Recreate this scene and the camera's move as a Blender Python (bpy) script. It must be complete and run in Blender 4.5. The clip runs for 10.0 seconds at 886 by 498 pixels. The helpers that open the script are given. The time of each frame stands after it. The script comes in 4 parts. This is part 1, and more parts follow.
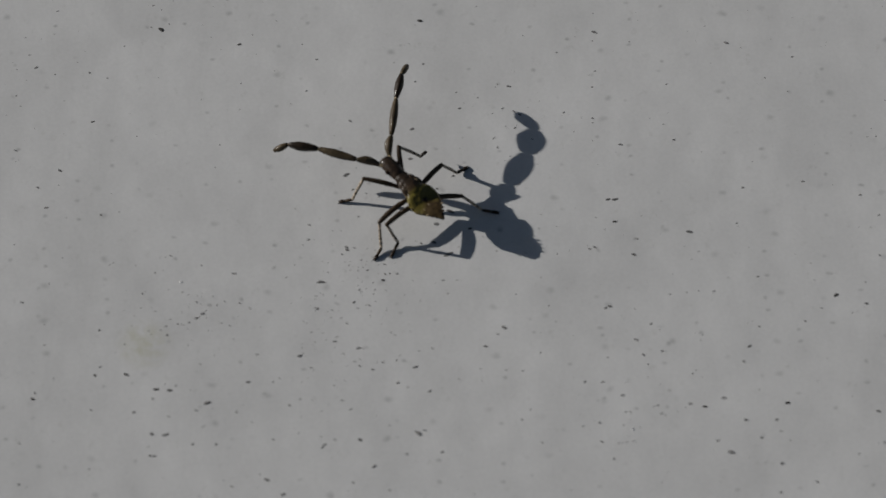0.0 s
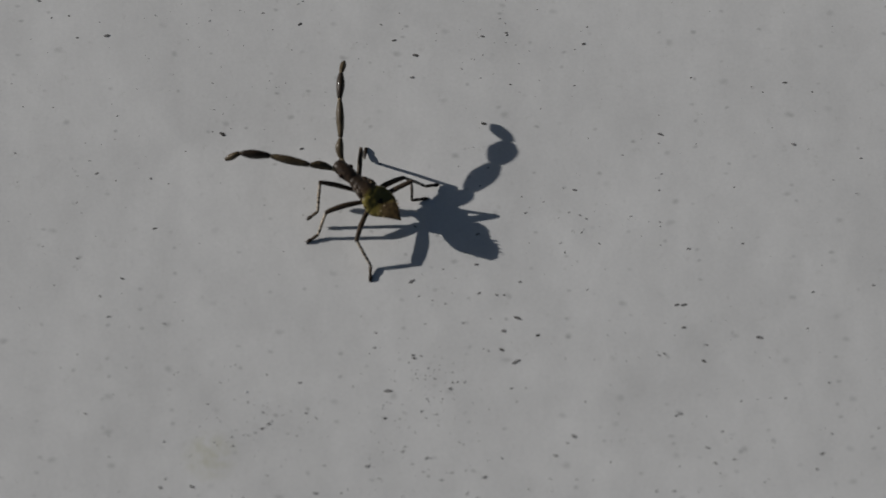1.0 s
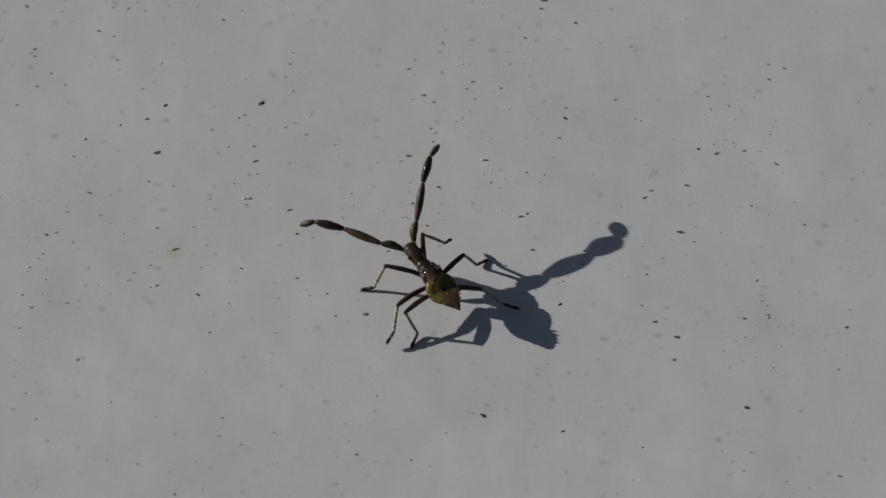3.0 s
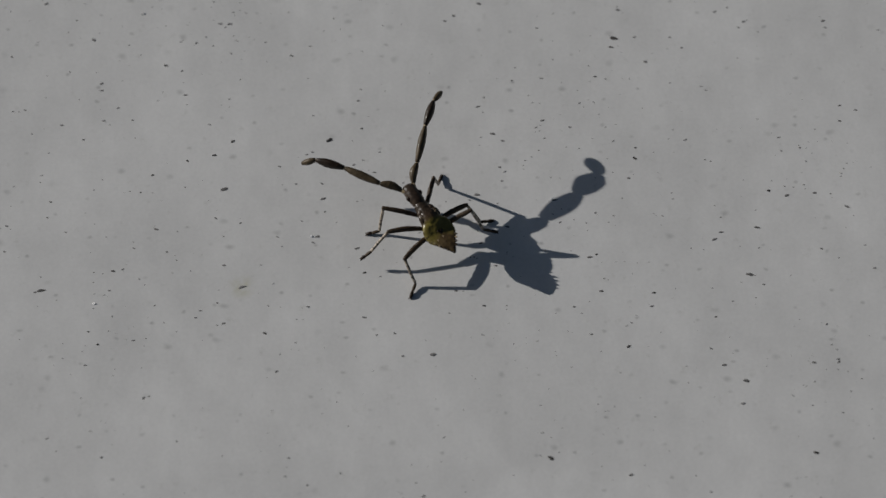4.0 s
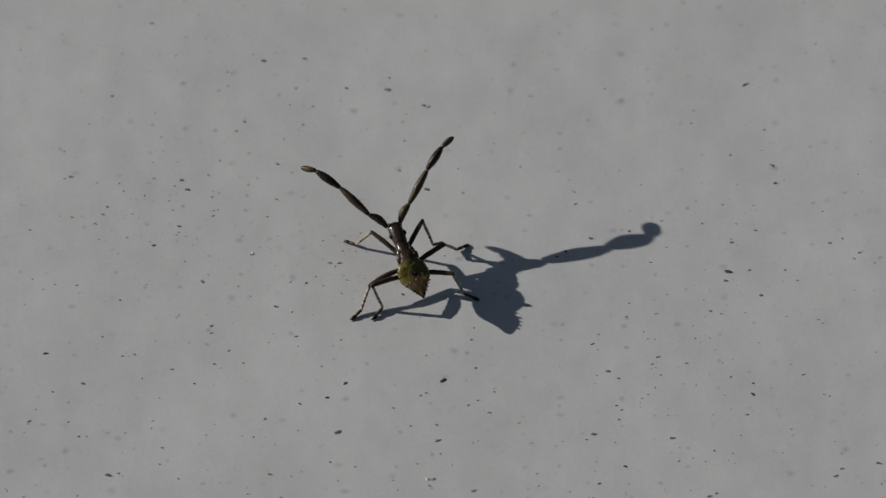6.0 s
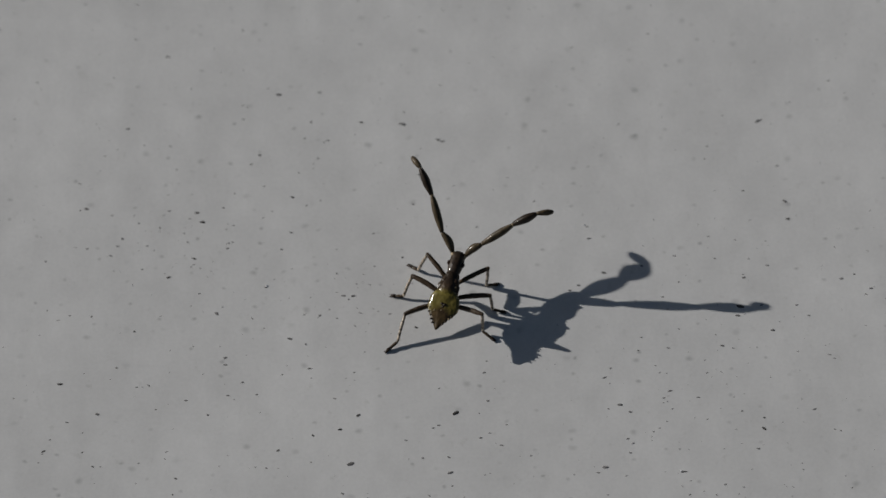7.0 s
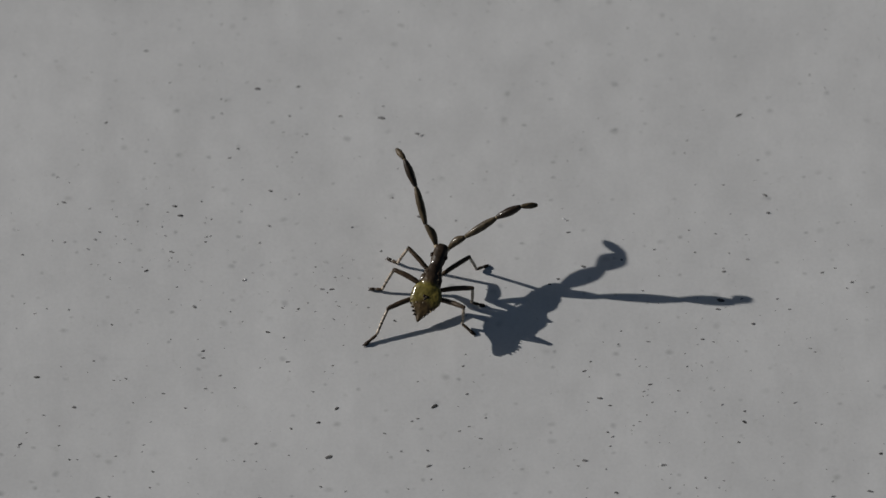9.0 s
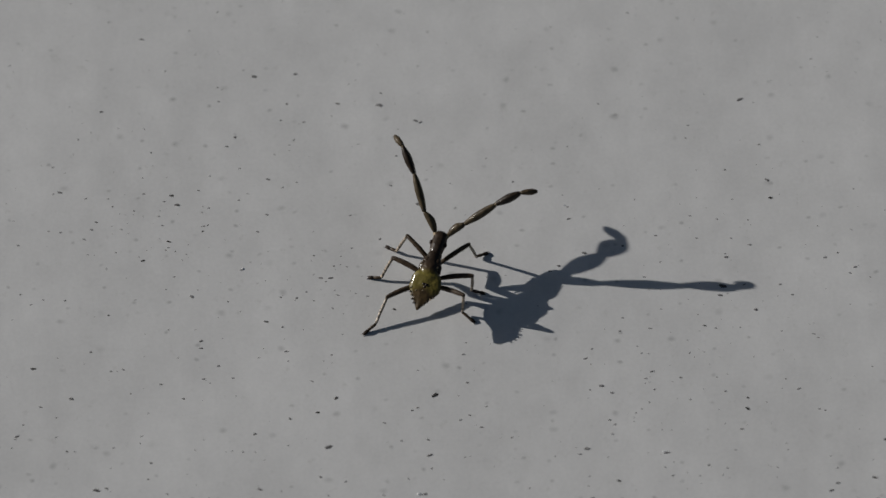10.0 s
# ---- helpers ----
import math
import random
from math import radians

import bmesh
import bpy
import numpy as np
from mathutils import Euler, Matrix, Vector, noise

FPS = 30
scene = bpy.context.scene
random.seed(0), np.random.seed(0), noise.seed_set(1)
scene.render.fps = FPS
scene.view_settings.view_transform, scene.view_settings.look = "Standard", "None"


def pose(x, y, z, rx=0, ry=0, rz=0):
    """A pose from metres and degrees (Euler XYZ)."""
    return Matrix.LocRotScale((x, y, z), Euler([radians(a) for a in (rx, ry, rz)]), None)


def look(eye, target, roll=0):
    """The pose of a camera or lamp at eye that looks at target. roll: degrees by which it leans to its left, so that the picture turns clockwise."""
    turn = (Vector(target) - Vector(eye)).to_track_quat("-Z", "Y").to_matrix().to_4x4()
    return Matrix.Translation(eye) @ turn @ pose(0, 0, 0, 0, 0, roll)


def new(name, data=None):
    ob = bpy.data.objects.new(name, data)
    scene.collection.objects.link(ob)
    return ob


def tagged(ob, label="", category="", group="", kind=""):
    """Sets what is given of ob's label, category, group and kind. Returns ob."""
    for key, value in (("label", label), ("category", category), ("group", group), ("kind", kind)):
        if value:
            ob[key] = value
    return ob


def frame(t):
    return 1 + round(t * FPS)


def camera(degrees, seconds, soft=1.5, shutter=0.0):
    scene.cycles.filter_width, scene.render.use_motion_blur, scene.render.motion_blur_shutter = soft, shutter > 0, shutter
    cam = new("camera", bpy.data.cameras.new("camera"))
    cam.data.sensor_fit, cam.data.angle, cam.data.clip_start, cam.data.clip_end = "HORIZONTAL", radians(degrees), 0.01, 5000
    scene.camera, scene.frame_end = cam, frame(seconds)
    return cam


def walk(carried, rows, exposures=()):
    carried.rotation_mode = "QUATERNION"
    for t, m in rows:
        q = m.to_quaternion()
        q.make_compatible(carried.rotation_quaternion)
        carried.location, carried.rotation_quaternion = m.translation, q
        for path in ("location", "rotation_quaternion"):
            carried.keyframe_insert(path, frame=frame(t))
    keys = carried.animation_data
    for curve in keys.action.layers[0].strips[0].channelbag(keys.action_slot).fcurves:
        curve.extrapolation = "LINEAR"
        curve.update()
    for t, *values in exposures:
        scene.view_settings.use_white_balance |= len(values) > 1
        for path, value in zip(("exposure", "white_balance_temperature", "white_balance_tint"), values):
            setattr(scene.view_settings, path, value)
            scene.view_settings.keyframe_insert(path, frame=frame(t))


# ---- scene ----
cam = camera(10, 10.0, soft=1.5)
cam.data.dof.use_dof = True
cam.data.dof.focus_distance = 0.505
cam.data.dof.aperture_fstop = 27
walk(cam, [
    (0.0, look((0.03198, -0.24058, 0.44527), (0.03198, -0.02341, 0.0), 0.000)),
    (0.1, look((0.03167, -0.23996, 0.44470), (0.03116, -0.02194, 0.0), -0.075)),
    (0.2, look((0.03135, -0.23934, 0.44414), (0.02996, -0.02056, 0.0), -0.150)),
    (0.3, look((0.03104, -0.23871, 0.44357), (0.02915, -0.02008, 0.0), -0.225)),
    (0.4, look((0.03073, -0.23809, 0.44300), (0.02948, -0.01936, 0.0), -0.300)),
    (0.5, look((0.03042, -0.23747, 0.44243), (0.02969, -0.01834, 0.0), -0.375)),
    (0.6, look((0.02878, -0.23584, 0.44285), (0.02952, -0.01732, 0.0), -0.209)),
    (0.7, look((0.02713, -0.23422, 0.44327), (0.02846, -0.01563, 0.0), -0.043)),
    (0.8, look((0.02548, -0.23259, 0.44368), (0.02759, -0.01444, 0.0), 0.123)),
    (0.9, look((0.02384, -0.23097, 0.44410), (0.02634, -0.01297, 0.0), 0.289)),
    (1.0, look((0.02219, -0.22934, 0.44452), (0.02550, -0.01179, 0.0), 0.455)),
    (1.1, look((0.02056, -0.22835, 0.44472), (0.02358, -0.01062, 0.0), 0.502)),
    (1.2, look((0.01893, -0.22736, 0.44492), (0.02285, -0.00886, 0.0), 0.550)),
    (1.3, look((0.01729, -0.22637, 0.44513), (0.02134, -0.00674, 0.0), 0.597)),
    (1.4, look((0.01566, -0.22538, 0.44533), (0.02031, -0.00542, 0.0), 0.645)),
    (1.5, look((0.01403, -0.22439, 0.44553), (0.01866, -0.00468, 0.0), 0.692)),
    (1.6, look((0.01320, -0.22354, 0.44584), (0.01830, -0.00404, 0.0), 0.654)),
    (1.7, look((0.01237, -0.22268, 0.44616), (0.01655, -0.00331, 0.0), 0.615)),
    (1.8, look((0.01155, -0.22182, 0.44647), (0.01583, -0.00268, 0.0), 0.577)),
    (1.9, look((0.01072, -0.22097, 0.44678), (0.01480, -0.00162, 0.0), 0.538)),
    (2.0, look((0.00989, -0.22011, 0.44710), (0.01339, -0.00116, 0.0), 0.500)),
    (2.1, look((0.00840, -0.21846, 0.44774), (0.01140, 0.00072, 0.0), 0.478)),
    (2.2, look((0.00691, -0.21680, 0.44838), (0.01038, 0.00337, 0.0), 0.457)),
    (2.3, look((0.00542, -0.21514, 0.44902), (0.00768, 0.00737, 0.0), 0.435)),
    (2.4, look((0.00393, -0.21349, 0.44966), (0.00643, 0.01060, 0.0), 0.414)),
    (2.5, look((0.00244, -0.21183, 0.45030), (0.00399, 0.01430, 0.0), 0.393)),
    (2.6, look((0.00306, -0.21482, 0.44888), (0.00233, 0.01596, 0.0), -0.028)),
    (2.7, look((0.00368, -0.21782, 0.44745), (0.00093, 0.01726, 0.0), -0.449)),
    (3.8, look((-0.00322, -0.21907, 0.44204), (-0.00560, 0.02041, 0.0), 0.265)),
    (3.9, look((-0.00282, -0.21576, 0.44340), (-0.00698, 0.02182, 0.0), 0.025)),
    (4.0, look((-0.00243, -0.21244, 0.44476), (-0.00706, 0.02388, 0.0), -0.214)),
    (4.1, look((-0.00198, -0.21094, 0.44496), (-0.00780, 0.02475, 0.0), -0.326)),
    (4.2, look((-0.00154, -0.20944, 0.44516), (-0.00776, 0.02569, 0.0), -0.438)),
    (4.3, look((-0.00109, -0.20794, 0.44536), (-0.00708, 0.02750, 0.0), -0.550)),
    (4.4, look((-0.00064, -0.20644, 0.44557), (-0.00679, 0.02878, 0.0), -0.662)),
    (4.5, look((-0.00020, -0.20494, 0.44577), (-0.00677, 0.03077, 0.0), -0.774)),
    (4.6, look((-0.00039, -0.20568, 0.44486), (-0.00680, 0.03223, 0.0), -0.921)),
    (4.7, look((-0.00059, -0.20643, 0.44396), (-0.00856, 0.03238, 0.0), -1.068)),
    (4.8, look((-0.00078, -0.20717, 0.44305), (-0.00866, 0.03278, 0.0), -1.215)),
    (4.9, look((-0.00098, -0.20792, 0.44215), (-0.00918, 0.03377, 0.0), -1.361)),
    (5.0, look((-0.00117, -0.20866, 0.44124), (-0.00971, 0.03428, 0.0), -1.508)),
    (5.1, look((-0.00302, -0.20767, 0.44162), (-0.00962, 0.03536, 0.0), -1.372)),
    (5.2, look((-0.00487, -0.20668, 0.44200), (-0.00985, 0.03672, 0.0), -1.235)),
    (5.3, look((-0.00672, -0.20569, 0.44238), (-0.01152, 0.03852, 0.0), -1.099)),
    (5.4, look((-0.00857, -0.20470, 0.44275), (-0.01194, 0.03968, 0.0), -0.962)),
    (5.5, look((-0.01042, -0.20370, 0.44313), (-0.01418, 0.04126, 0.0), -0.826)),
    (5.6, look((-0.01053, -0.20297, 0.44341), (-0.01526, 0.04291, 0.0), -0.996)),
    (5.7, look((-0.01064, -0.20223, 0.44369), (-0.01647, 0.04573, 0.0), -1.166)),
    (5.8, look((-0.01074, -0.20149, 0.44397), (-0.01695, 0.04750, 0.0), -1.336)),
    (5.9, look((-0.01085, -0.20075, 0.44425), (-0.01817, 0.04954, 0.0), -1.506)),
    (6.0, look((-0.01096, -0.20001, 0.44454), (-0.01880, 0.05110, 0.0), -1.676)),
    (6.1, look((-0.01359, -0.20057, 0.44385), (-0.02252, 0.05196, 0.0), -1.481)),
    (6.2, look((-0.01622, -0.20112, 0.44317), (-0.02263, 0.05385, 0.0), -1.286)),
    (7.3, look((-0.00879, -0.20533, 0.44589), (-0.01967, 0.05444, 0.0), -1.853)),
    (7.5, look((-0.00956, -0.20793, 0.44306), (-0.01832, 0.05435, 0.0), -1.439)),
    (8.0, look((-0.00746, -0.20911, 0.44274), (-0.01545, 0.05238, 0.0), -1.372)),
    (8.5, look((-0.00731, -0.20925, 0.44075), (-0.01529, 0.05255, 0.0), -1.348)),
    (9.0, look((-0.00969, -0.20718, 0.44017), (-0.01807, 0.05428, 0.0), -1.346)),
    (9.5, look((-0.01292, -0.20722, 0.43679), (-0.01815, 0.05360, 0.0), -1.036)),
    (10.0, look((-0.00925, -0.20600, 0.43557), (-0.01799, 0.05283, 0.0), -1.868)),
], exposures=[(0.0, 0.0), (10.0, 0.0)])

# ---- world and sun ----
SUN_WAY = Vector((-0.902, 0.242, 0.358))
world = bpy.data.worlds.new("sky")
scene.world = world
world.use_nodes = True
sky = world.node_tree.nodes.new("ShaderNodeTexSky")
sky.sky_type, sky.sun_disc = "NISHITA", False
sky.sun_elevation, sky.sun_rotation = radians(21), radians(285)
world.node_tree.links.new(sky.outputs[0], world.node_tree.nodes["Background"].inputs[0])
world.node_tree.nodes["Background"].inputs[1].default_value = 0.030
sun = new("sun", bpy.data.lights.new("sun", "SUN"))
sun.data.energy, sun.data.angle, sun.data.color = 4.1, radians(0.53), (1.0, 0.97, 0.93)
sun.matrix_world = look(SUN_WAY * 2, (0, 0, 0))

MM = 0.001


# ---- materials ----
def material(name, rough, spec=0.5):
    m = bpy.data.materials.new(name)
    m.use_nodes = True
    shader = m.node_tree.nodes["Principled BSDF"]
    shader.inputs["Roughness"].default_value = rough
    shader.inputs["Specular IOR Level"].default_value = spec
    return m, m.node_tree, shader


def node(tree, kind, **values):
    made = tree.nodes.new(kind)
    for key, value in values.items():
        made.inputs[key].default_value = value
    return made


def ramp(tree, source, stops):
    made = tree.nodes.new("ShaderNodeValToRGB")
    while len(made.color_ramp.elements) < len(stops):
        made.color_ramp.elements.new(0.5)
    for e, (at, colour) in zip(made.color_ramp.elements, stops):
        e.position, e.color = at, (*colour, 1)
    tree.links.new(source, made.inputs[0])
    return made.outputs[0]


def stretch(tree, scale, space="Object"):
    coords = tree.nodes.new("ShaderNodeTexCoord")
    mapping = tree.nodes.new("ShaderNodeMapping")
    mapping.inputs["Scale"].default_value = scale
    tree.links.new(coords.outputs[space], mapping.inputs["Vector"])
    return mapping.outputs[0]


def noise_of(tree, scale, detail=3.0, rough=0.5):
    made = node(tree, "ShaderNodeTexNoise", Scale=1.0, Detail=detail, Roughness=rough)
    tree.links.new(stretch(tree, scale), made.inputs["Vector"])
    return made.outputs[0]


def blend(tree, how, factor, a, b):
    made = tree.nodes.new("ShaderNodeMix")
    made.data_type, made.blend_type = "RGBA", how
    for slot, value in ((0, factor), (6, a), (7, b)):
        if isinstance(value, (int, float, tuple)):
            made.inputs[slot].default_value = value if slot == 0 else (*value, 1)
        else:
            tree.links.new(value, made.inputs[slot])
    return made.outputs[2]


def bump(tree, shader, height, depth, strength=1.0):
    made = node(tree, "ShaderNodeBump", Strength=strength, Distance=depth)
    tree.links.new(height, made.inputs["Height"])
    tree.links.new(made.outputs[0], shader.inputs["Normal"])


def stain_mask(tree, x, y, radius):
    """A soft round patch, broken up by noise, at a place on the ground."""
    coords = tree.nodes.new("ShaderNodeTexCoord")
    off = tree.nodes.new("ShaderNodeVectorMath")
    off.operation = "DISTANCE"
    off.inputs[1].default_value = (x * MM, y * MM, 0)
    tree.links.new(coords.outputs["Object"], off.inputs[0])
    spread = node(tree, "ShaderNodeMapRange")
    spread.inputs["From Min"].default_value, spread.inputs["From Max"].default_value = radius * MM, radius * 0.2 * MM
    tree.links.new(off.outputs["Value"], spread.inputs["Value"])
    broken = tree.nodes.new("ShaderNodeMath")
    broken.operation = "MULTIPLY"
    tree.links.new(spread.outputs[0], broken.inputs[0])
    tree.links.new(ramp(tree, noise_of(tree, (900, 900, 900), 4), [(0.35, (0, 0, 0)), (0.75, (1, 1, 1))]), broken.inputs[1])
    return broken.outputs[0]


def smudge_tint(tree, spacing, chance, size, depth):
    """Scattered soft grey smudges, bent out of round, about one for each square of the spacing in millimetres."""
    scale = 1.0 / (spacing * MM)
    warp = node(tree, "ShaderNodeTexNoise", Scale=1.0, Detail=2.0)
    tree.links.new(stretch(tree, (2.5 * scale, 2.5 * scale, scale)), warp.inputs["Vector"])
    bent = tree.nodes.new("ShaderNodeVectorMath")
    bent.operation = "MULTIPLY_ADD"
    bent.inputs[1].default_value = (0.22, 0.22, 0.0)
    tree.links.new(warp.outputs["Color"], bent.inputs[0])
    tree.links.new(stretch(tree, (scale, scale * 1.3, 0.0)), bent.inputs[2])
    cells = node(tree, "ShaderNodeTexVoronoi", Scale=1.0)
    cells.voronoi_dimensions = "2D"
    tree.links.new(bent.outputs[0], cells.inputs["Vector"])
    near = node(tree, "ShaderNodeMapRange")
    near.interpolation_type = "SMOOTHSTEP"
    near.inputs["From Min"].default_value, near.inputs["From Max"].default_value = size, 0.0
    tree.links.new(cells.outputs["Distance"], near.inputs["Value"])
    lot = tree.nodes.new("ShaderNodeSeparateColor")
    tree.links.new(cells.outputs["Color"], lot.inputs[0])
    chosen = node(tree, "ShaderNodeMapRange")
    chosen.inputs["From Min"].default_value, chosen.inputs["From Max"].default_value = 1.0 - chance, 1.0
    tree.links.new(lot.outputs[0], chosen.inputs["Value"])
    weight = tree.nodes.new("ShaderNodeMath")
    weight.operation = "MULTIPLY"
    tree.links.new(near.outputs[0], weight.inputs[0])
    tree.links.new(chosen.outputs[0], weight.inputs[1])
    return ramp(tree, weight.outputs[0], [(0.0, (1, 1, 1)), (1.0, (depth, depth, depth))])


def paint_material():
    m, tree, shader = material("grey_paint", 0.55, 0.35)
    patches = ramp(tree, noise_of(tree, (70, 48, 60), 5, 0.6), [(0.3, (0.519, 0.515, 0.506)), (0.7, (0.597, 0.592, 0.581))])
    streaks = ramp(tree, noise_of(tree, (240, 110, 100), 3), [(0.36, (0.972, 0.972, 0.972)), (0.64, (1.025, 1.025, 1.025))])
    grain = ramp(tree, noise_of(tree, (2600, 2600, 2600), 4, 0.6), [(0.25, (0.95, 0.95, 0.95)), (0.75, (1.03, 1.03, 1.03))])
    dust = ramp(tree, noise_of(tree, (700, 600, 600), 5, 0.7), [(0.60, (1, 1, 1)), (0.80, (0.82, 0.815, 0.80))])
    blots = ramp(tree, noise_of(tree, (300, 240, 300), 4, 0.65), [(0.32, (0.96, 0.96, 0.962)), (0.68, (1.032, 1.032, 1.032))])
    colour = blend(tree, "MULTIPLY", 1.0, patches, streaks)
    colour = blend(tree, "MULTIPLY", 1.0, colour, blots)
    colour = blend(tree, "MULTIPLY", 1.0, colour, grain)
    colour = blend(tree, "MULTIPLY", 1.0, colour, dust)
    colour = blend(tree, "MULTIPLY", 1.0, colour, smudge_tint(tree, 3.2, 0.45, 0.115, 0.66))
    colour = blend(tree, "MULTIPLY", 1.0, colour, smudge_tint(tree, 5.5, 0.5, 0.115, 0.72))
    for x, y, radius in ((3.0, -33.7, 3.0), (-26.9, 19.4, 1.6)):
        colour = blend(tree, "MIX", stain_mask(tree, x, y, radius), colour, (0.42, 0.41, 0.30))
    tree.links.new(colour, shader.inputs["Base Color"])
    bump(tree, shader, noise_of(tree, (1500, 1100, 1500), 5, 0.6), 0.00004, 0.25)
    return m


def crumb_material(name, dark, light):
    m, tree, shader = material(name, 0.9, 0.2)
    info = tree.nodes.new("ShaderNodeObjectInfo")
    tint = ramp(tree, info.outputs["Random"], [(0.0, dark), (1.0, light)])
    grit = ramp(tree, noise_of(tree, (9000, 9000, 9000), 3), [(0.3, (0.6, 0.6, 0.6)), (0.7, (1.2, 1.2, 1.2))])
    tree.links.new(blend(tree, "MULTIPLY", 1.0, tint, grit), shader.inputs["Base Color"])
    return m


def fine_dirt_material():
    m, tree, shader = material("fine_dirt", 0.9, 0.2)
    geometry = tree.nodes.new("ShaderNodeNewGeometry")
    tint = ramp(tree, geometry.outputs["Random Per Island"], [(0.0, (0.06, 0.057, 0.054)), (0.4, (0.22, 0.215, 0.21)), (1.0, (0.40, 0.395, 0.39))])
    tree.links.new(tint, shader.inputs["Base Color"])
    return m


def flake_material():
    m, tree, shader = material("white_paint_flake", 0.5)
    tree.links.new(ramp(tree, noise_of(tree, (4000, 4000, 4000)), [(0.3, (0.6, 0.6, 0.6)), (0.7, (0.8, 0.8, 0.8))]), shader.inputs["Base Color"])
    return m


def cuticle_material(name, dark, light, rough=0.38, scale=2200, shine=0.15):
    m, tree, shader = material(name, rough, 0.16)
    colour = ramp(tree, noise_of(tree, (scale, scale, scale), 4, 0.6), [(0.3, dark), (0.75, light)])
    tree.links.new(colour, shader.inputs["Base Color"])
    gloss(tree, shader, shine, 2600, 0.00008)
    return m


def along_and_out(tree, y_scale, x_scale, start):
    """A value that grows towards the tail and falls away from the midline, broken up by noise."""
    coords = tree.nodes.new("ShaderNodeTexCoord")
    axes = tree.nodes.new("ShaderNodeSeparateXYZ")
    tree.links.new(coords.outputs["Object"], axes.inputs[0])
    side = tree.nodes.new("ShaderNodeMath")
    side.operation = "ABSOLUTE"
    tree.links.new(axes.outputs["X"], side.inputs[0])
    total = noise_of(tree, (1100, 1100, 1100), 3, 0.55)
    for source, factor, plus in ((None, 0.5, start - 0.25), (axes.outputs["Y"], -y_scale / MM, None), (side.outputs[0], -x_scale / MM, None)):
        step = tree.nodes.new("ShaderNodeMath")
        step.operation = "MULTIPLY_ADD"
        step.inputs[1].default_value = factor
        tree.links.new(total if source is None else source, step.inputs[0])
        if source is None:
            step.inputs[2].default_value = plus
        else:
            tree.links.new(total, step.inputs[2])
        total = step.outputs[0]
    return total


def gloss(tree, shader, weight, grain, depth):
    """A clear shine broken into small glints by fine wrinkles."""
    shader.inputs["Coat Weight"].default_value = weight
    shader.inputs["Coat Roughness"].default_value = 0.14
    bump(tree, shader, noise_of(tree, (grain, grain, grain), 1.5, 0.5), depth, 0.8)


def abdomen_material():
    """Brown where it meets the thorax, then yellow-green, with a brown wedge widening to the tail."""
    m, tree, shader = material("abdomen_cuticle", 0.42, 0.16)
    front = along_and_out(tree, 1.1, -0.15, -0.12)
    green = ramp(tree, front, [(0.18, (0.040, 0.025, 0.014)), (0.48, (0.066, 0.050, 0.014)), (0.80, (0.142, 0.118, 0.024)), (1.0, (0.108, 0.088, 0.020))])
    wedge = ramp(tree, along_and_out(tree, 0.95, 0.62, -1.22), [(0.15, (0, 0, 0)), (1.0, (1, 1, 1))])
    tail = ramp(tree, noise_of(tree, (2400, 1700, 2400), 4, 0.65), [(0.30, (0.030, 0.019, 0.009)), (0.70, (0.066, 0.044, 0.018))])
    tree.links.new(blend(tree, "MIX", wedge, green, tail), shader.inputs["Base Color"])
    gloss(tree, shader, 0.32, 1900, 0.00015)
    return m


def thorax_material():
    """Dark brown, turning olive where it meets the abdomen."""
    m, tree, shader = material("thorax_cuticle", 0.42, 0.14)
    colour = ramp(tree, along_and_out(tree, 0.45, -0.1, 0.45), [(0.10, (0.022, 0.0145, 0.009)), (0.45, (0.040, 0.026, 0.016)), (0.64, (0.056, 0.038, 0.018)), (0.86, (0.130, 0.106, 0.022))])
    tree.links.new(colour, shader.inputs["Base Color"])
    gloss(tree, shader, 0.22, 2200, 0.00013)
    return m


def banded_material():
    """Dark brown shin with pale broken rings along its length."""
    m, tree, shader = material("banded_cuticle", 0.45)
    rings = ramp(tree, noise_of(tree, (500, 2600, 500), 2, 0.6), [(0.40, (0.032, 0.019, 0.011)), (0.56, (0.37, 0.31, 0.24))])
    tree.links.new(rings, shader.inputs["Base Color"])
    bump(tree, shader, noise_of(tree, (6000, 6000, 6000)), 0.00004, 0.6)
    return m


PAINT = paint_material()
DIRT = crumb_material("dark_dirt", (0.06, 0.057, 0.054), (0.24, 0.235, 0.23))
DUST = crumb_material("grey_dust", (0.10, 0.097, 0.094), (0.30, 0.295, 0.29))
FINE_DIRT, FLAKE = fine_dirt_material(), flake_material()
BROWN = cuticle_material("brown_cuticle", (0.014, 0.009, 0.006), (0.042, 0.027, 0.017), 0.45, shine=0.20)
LEG_BROWN = cuticle_material("leg_cuticle", (0.022, 0.0145, 0.0085), (0.068, 0.046, 0.028), 0.5)
ANTENNA_BROWN = cuticle_material("antenna_cuticle", (0.026, 0.019, 0.010), (0.084, 0.062, 0.036), 0.48, 1500, 0.08)
BLACK = cuticle_material("dark_cuticle", (0.008, 0.005, 0.003), (0.026, 0.016, 0.009), 0.5)
EYE = cuticle_material("eye_surface", (0.01, 0.006, 0.005), (0.035, 0.018, 0.012), 0.16)
PALE = cuticle_material("pale_joint_cuticle", (0.16, 0.12, 0.07), (0.34, 0.27, 0.17), 0.4)
GLINT = cuticle_material("shiny_wart", (0.05, 0.04, 0.018), (0.11, 0.09, 0.04), 0.28)
ABDOMEN, BANDED, THORAX = abdomen_material(), banded_material(), thorax_material()


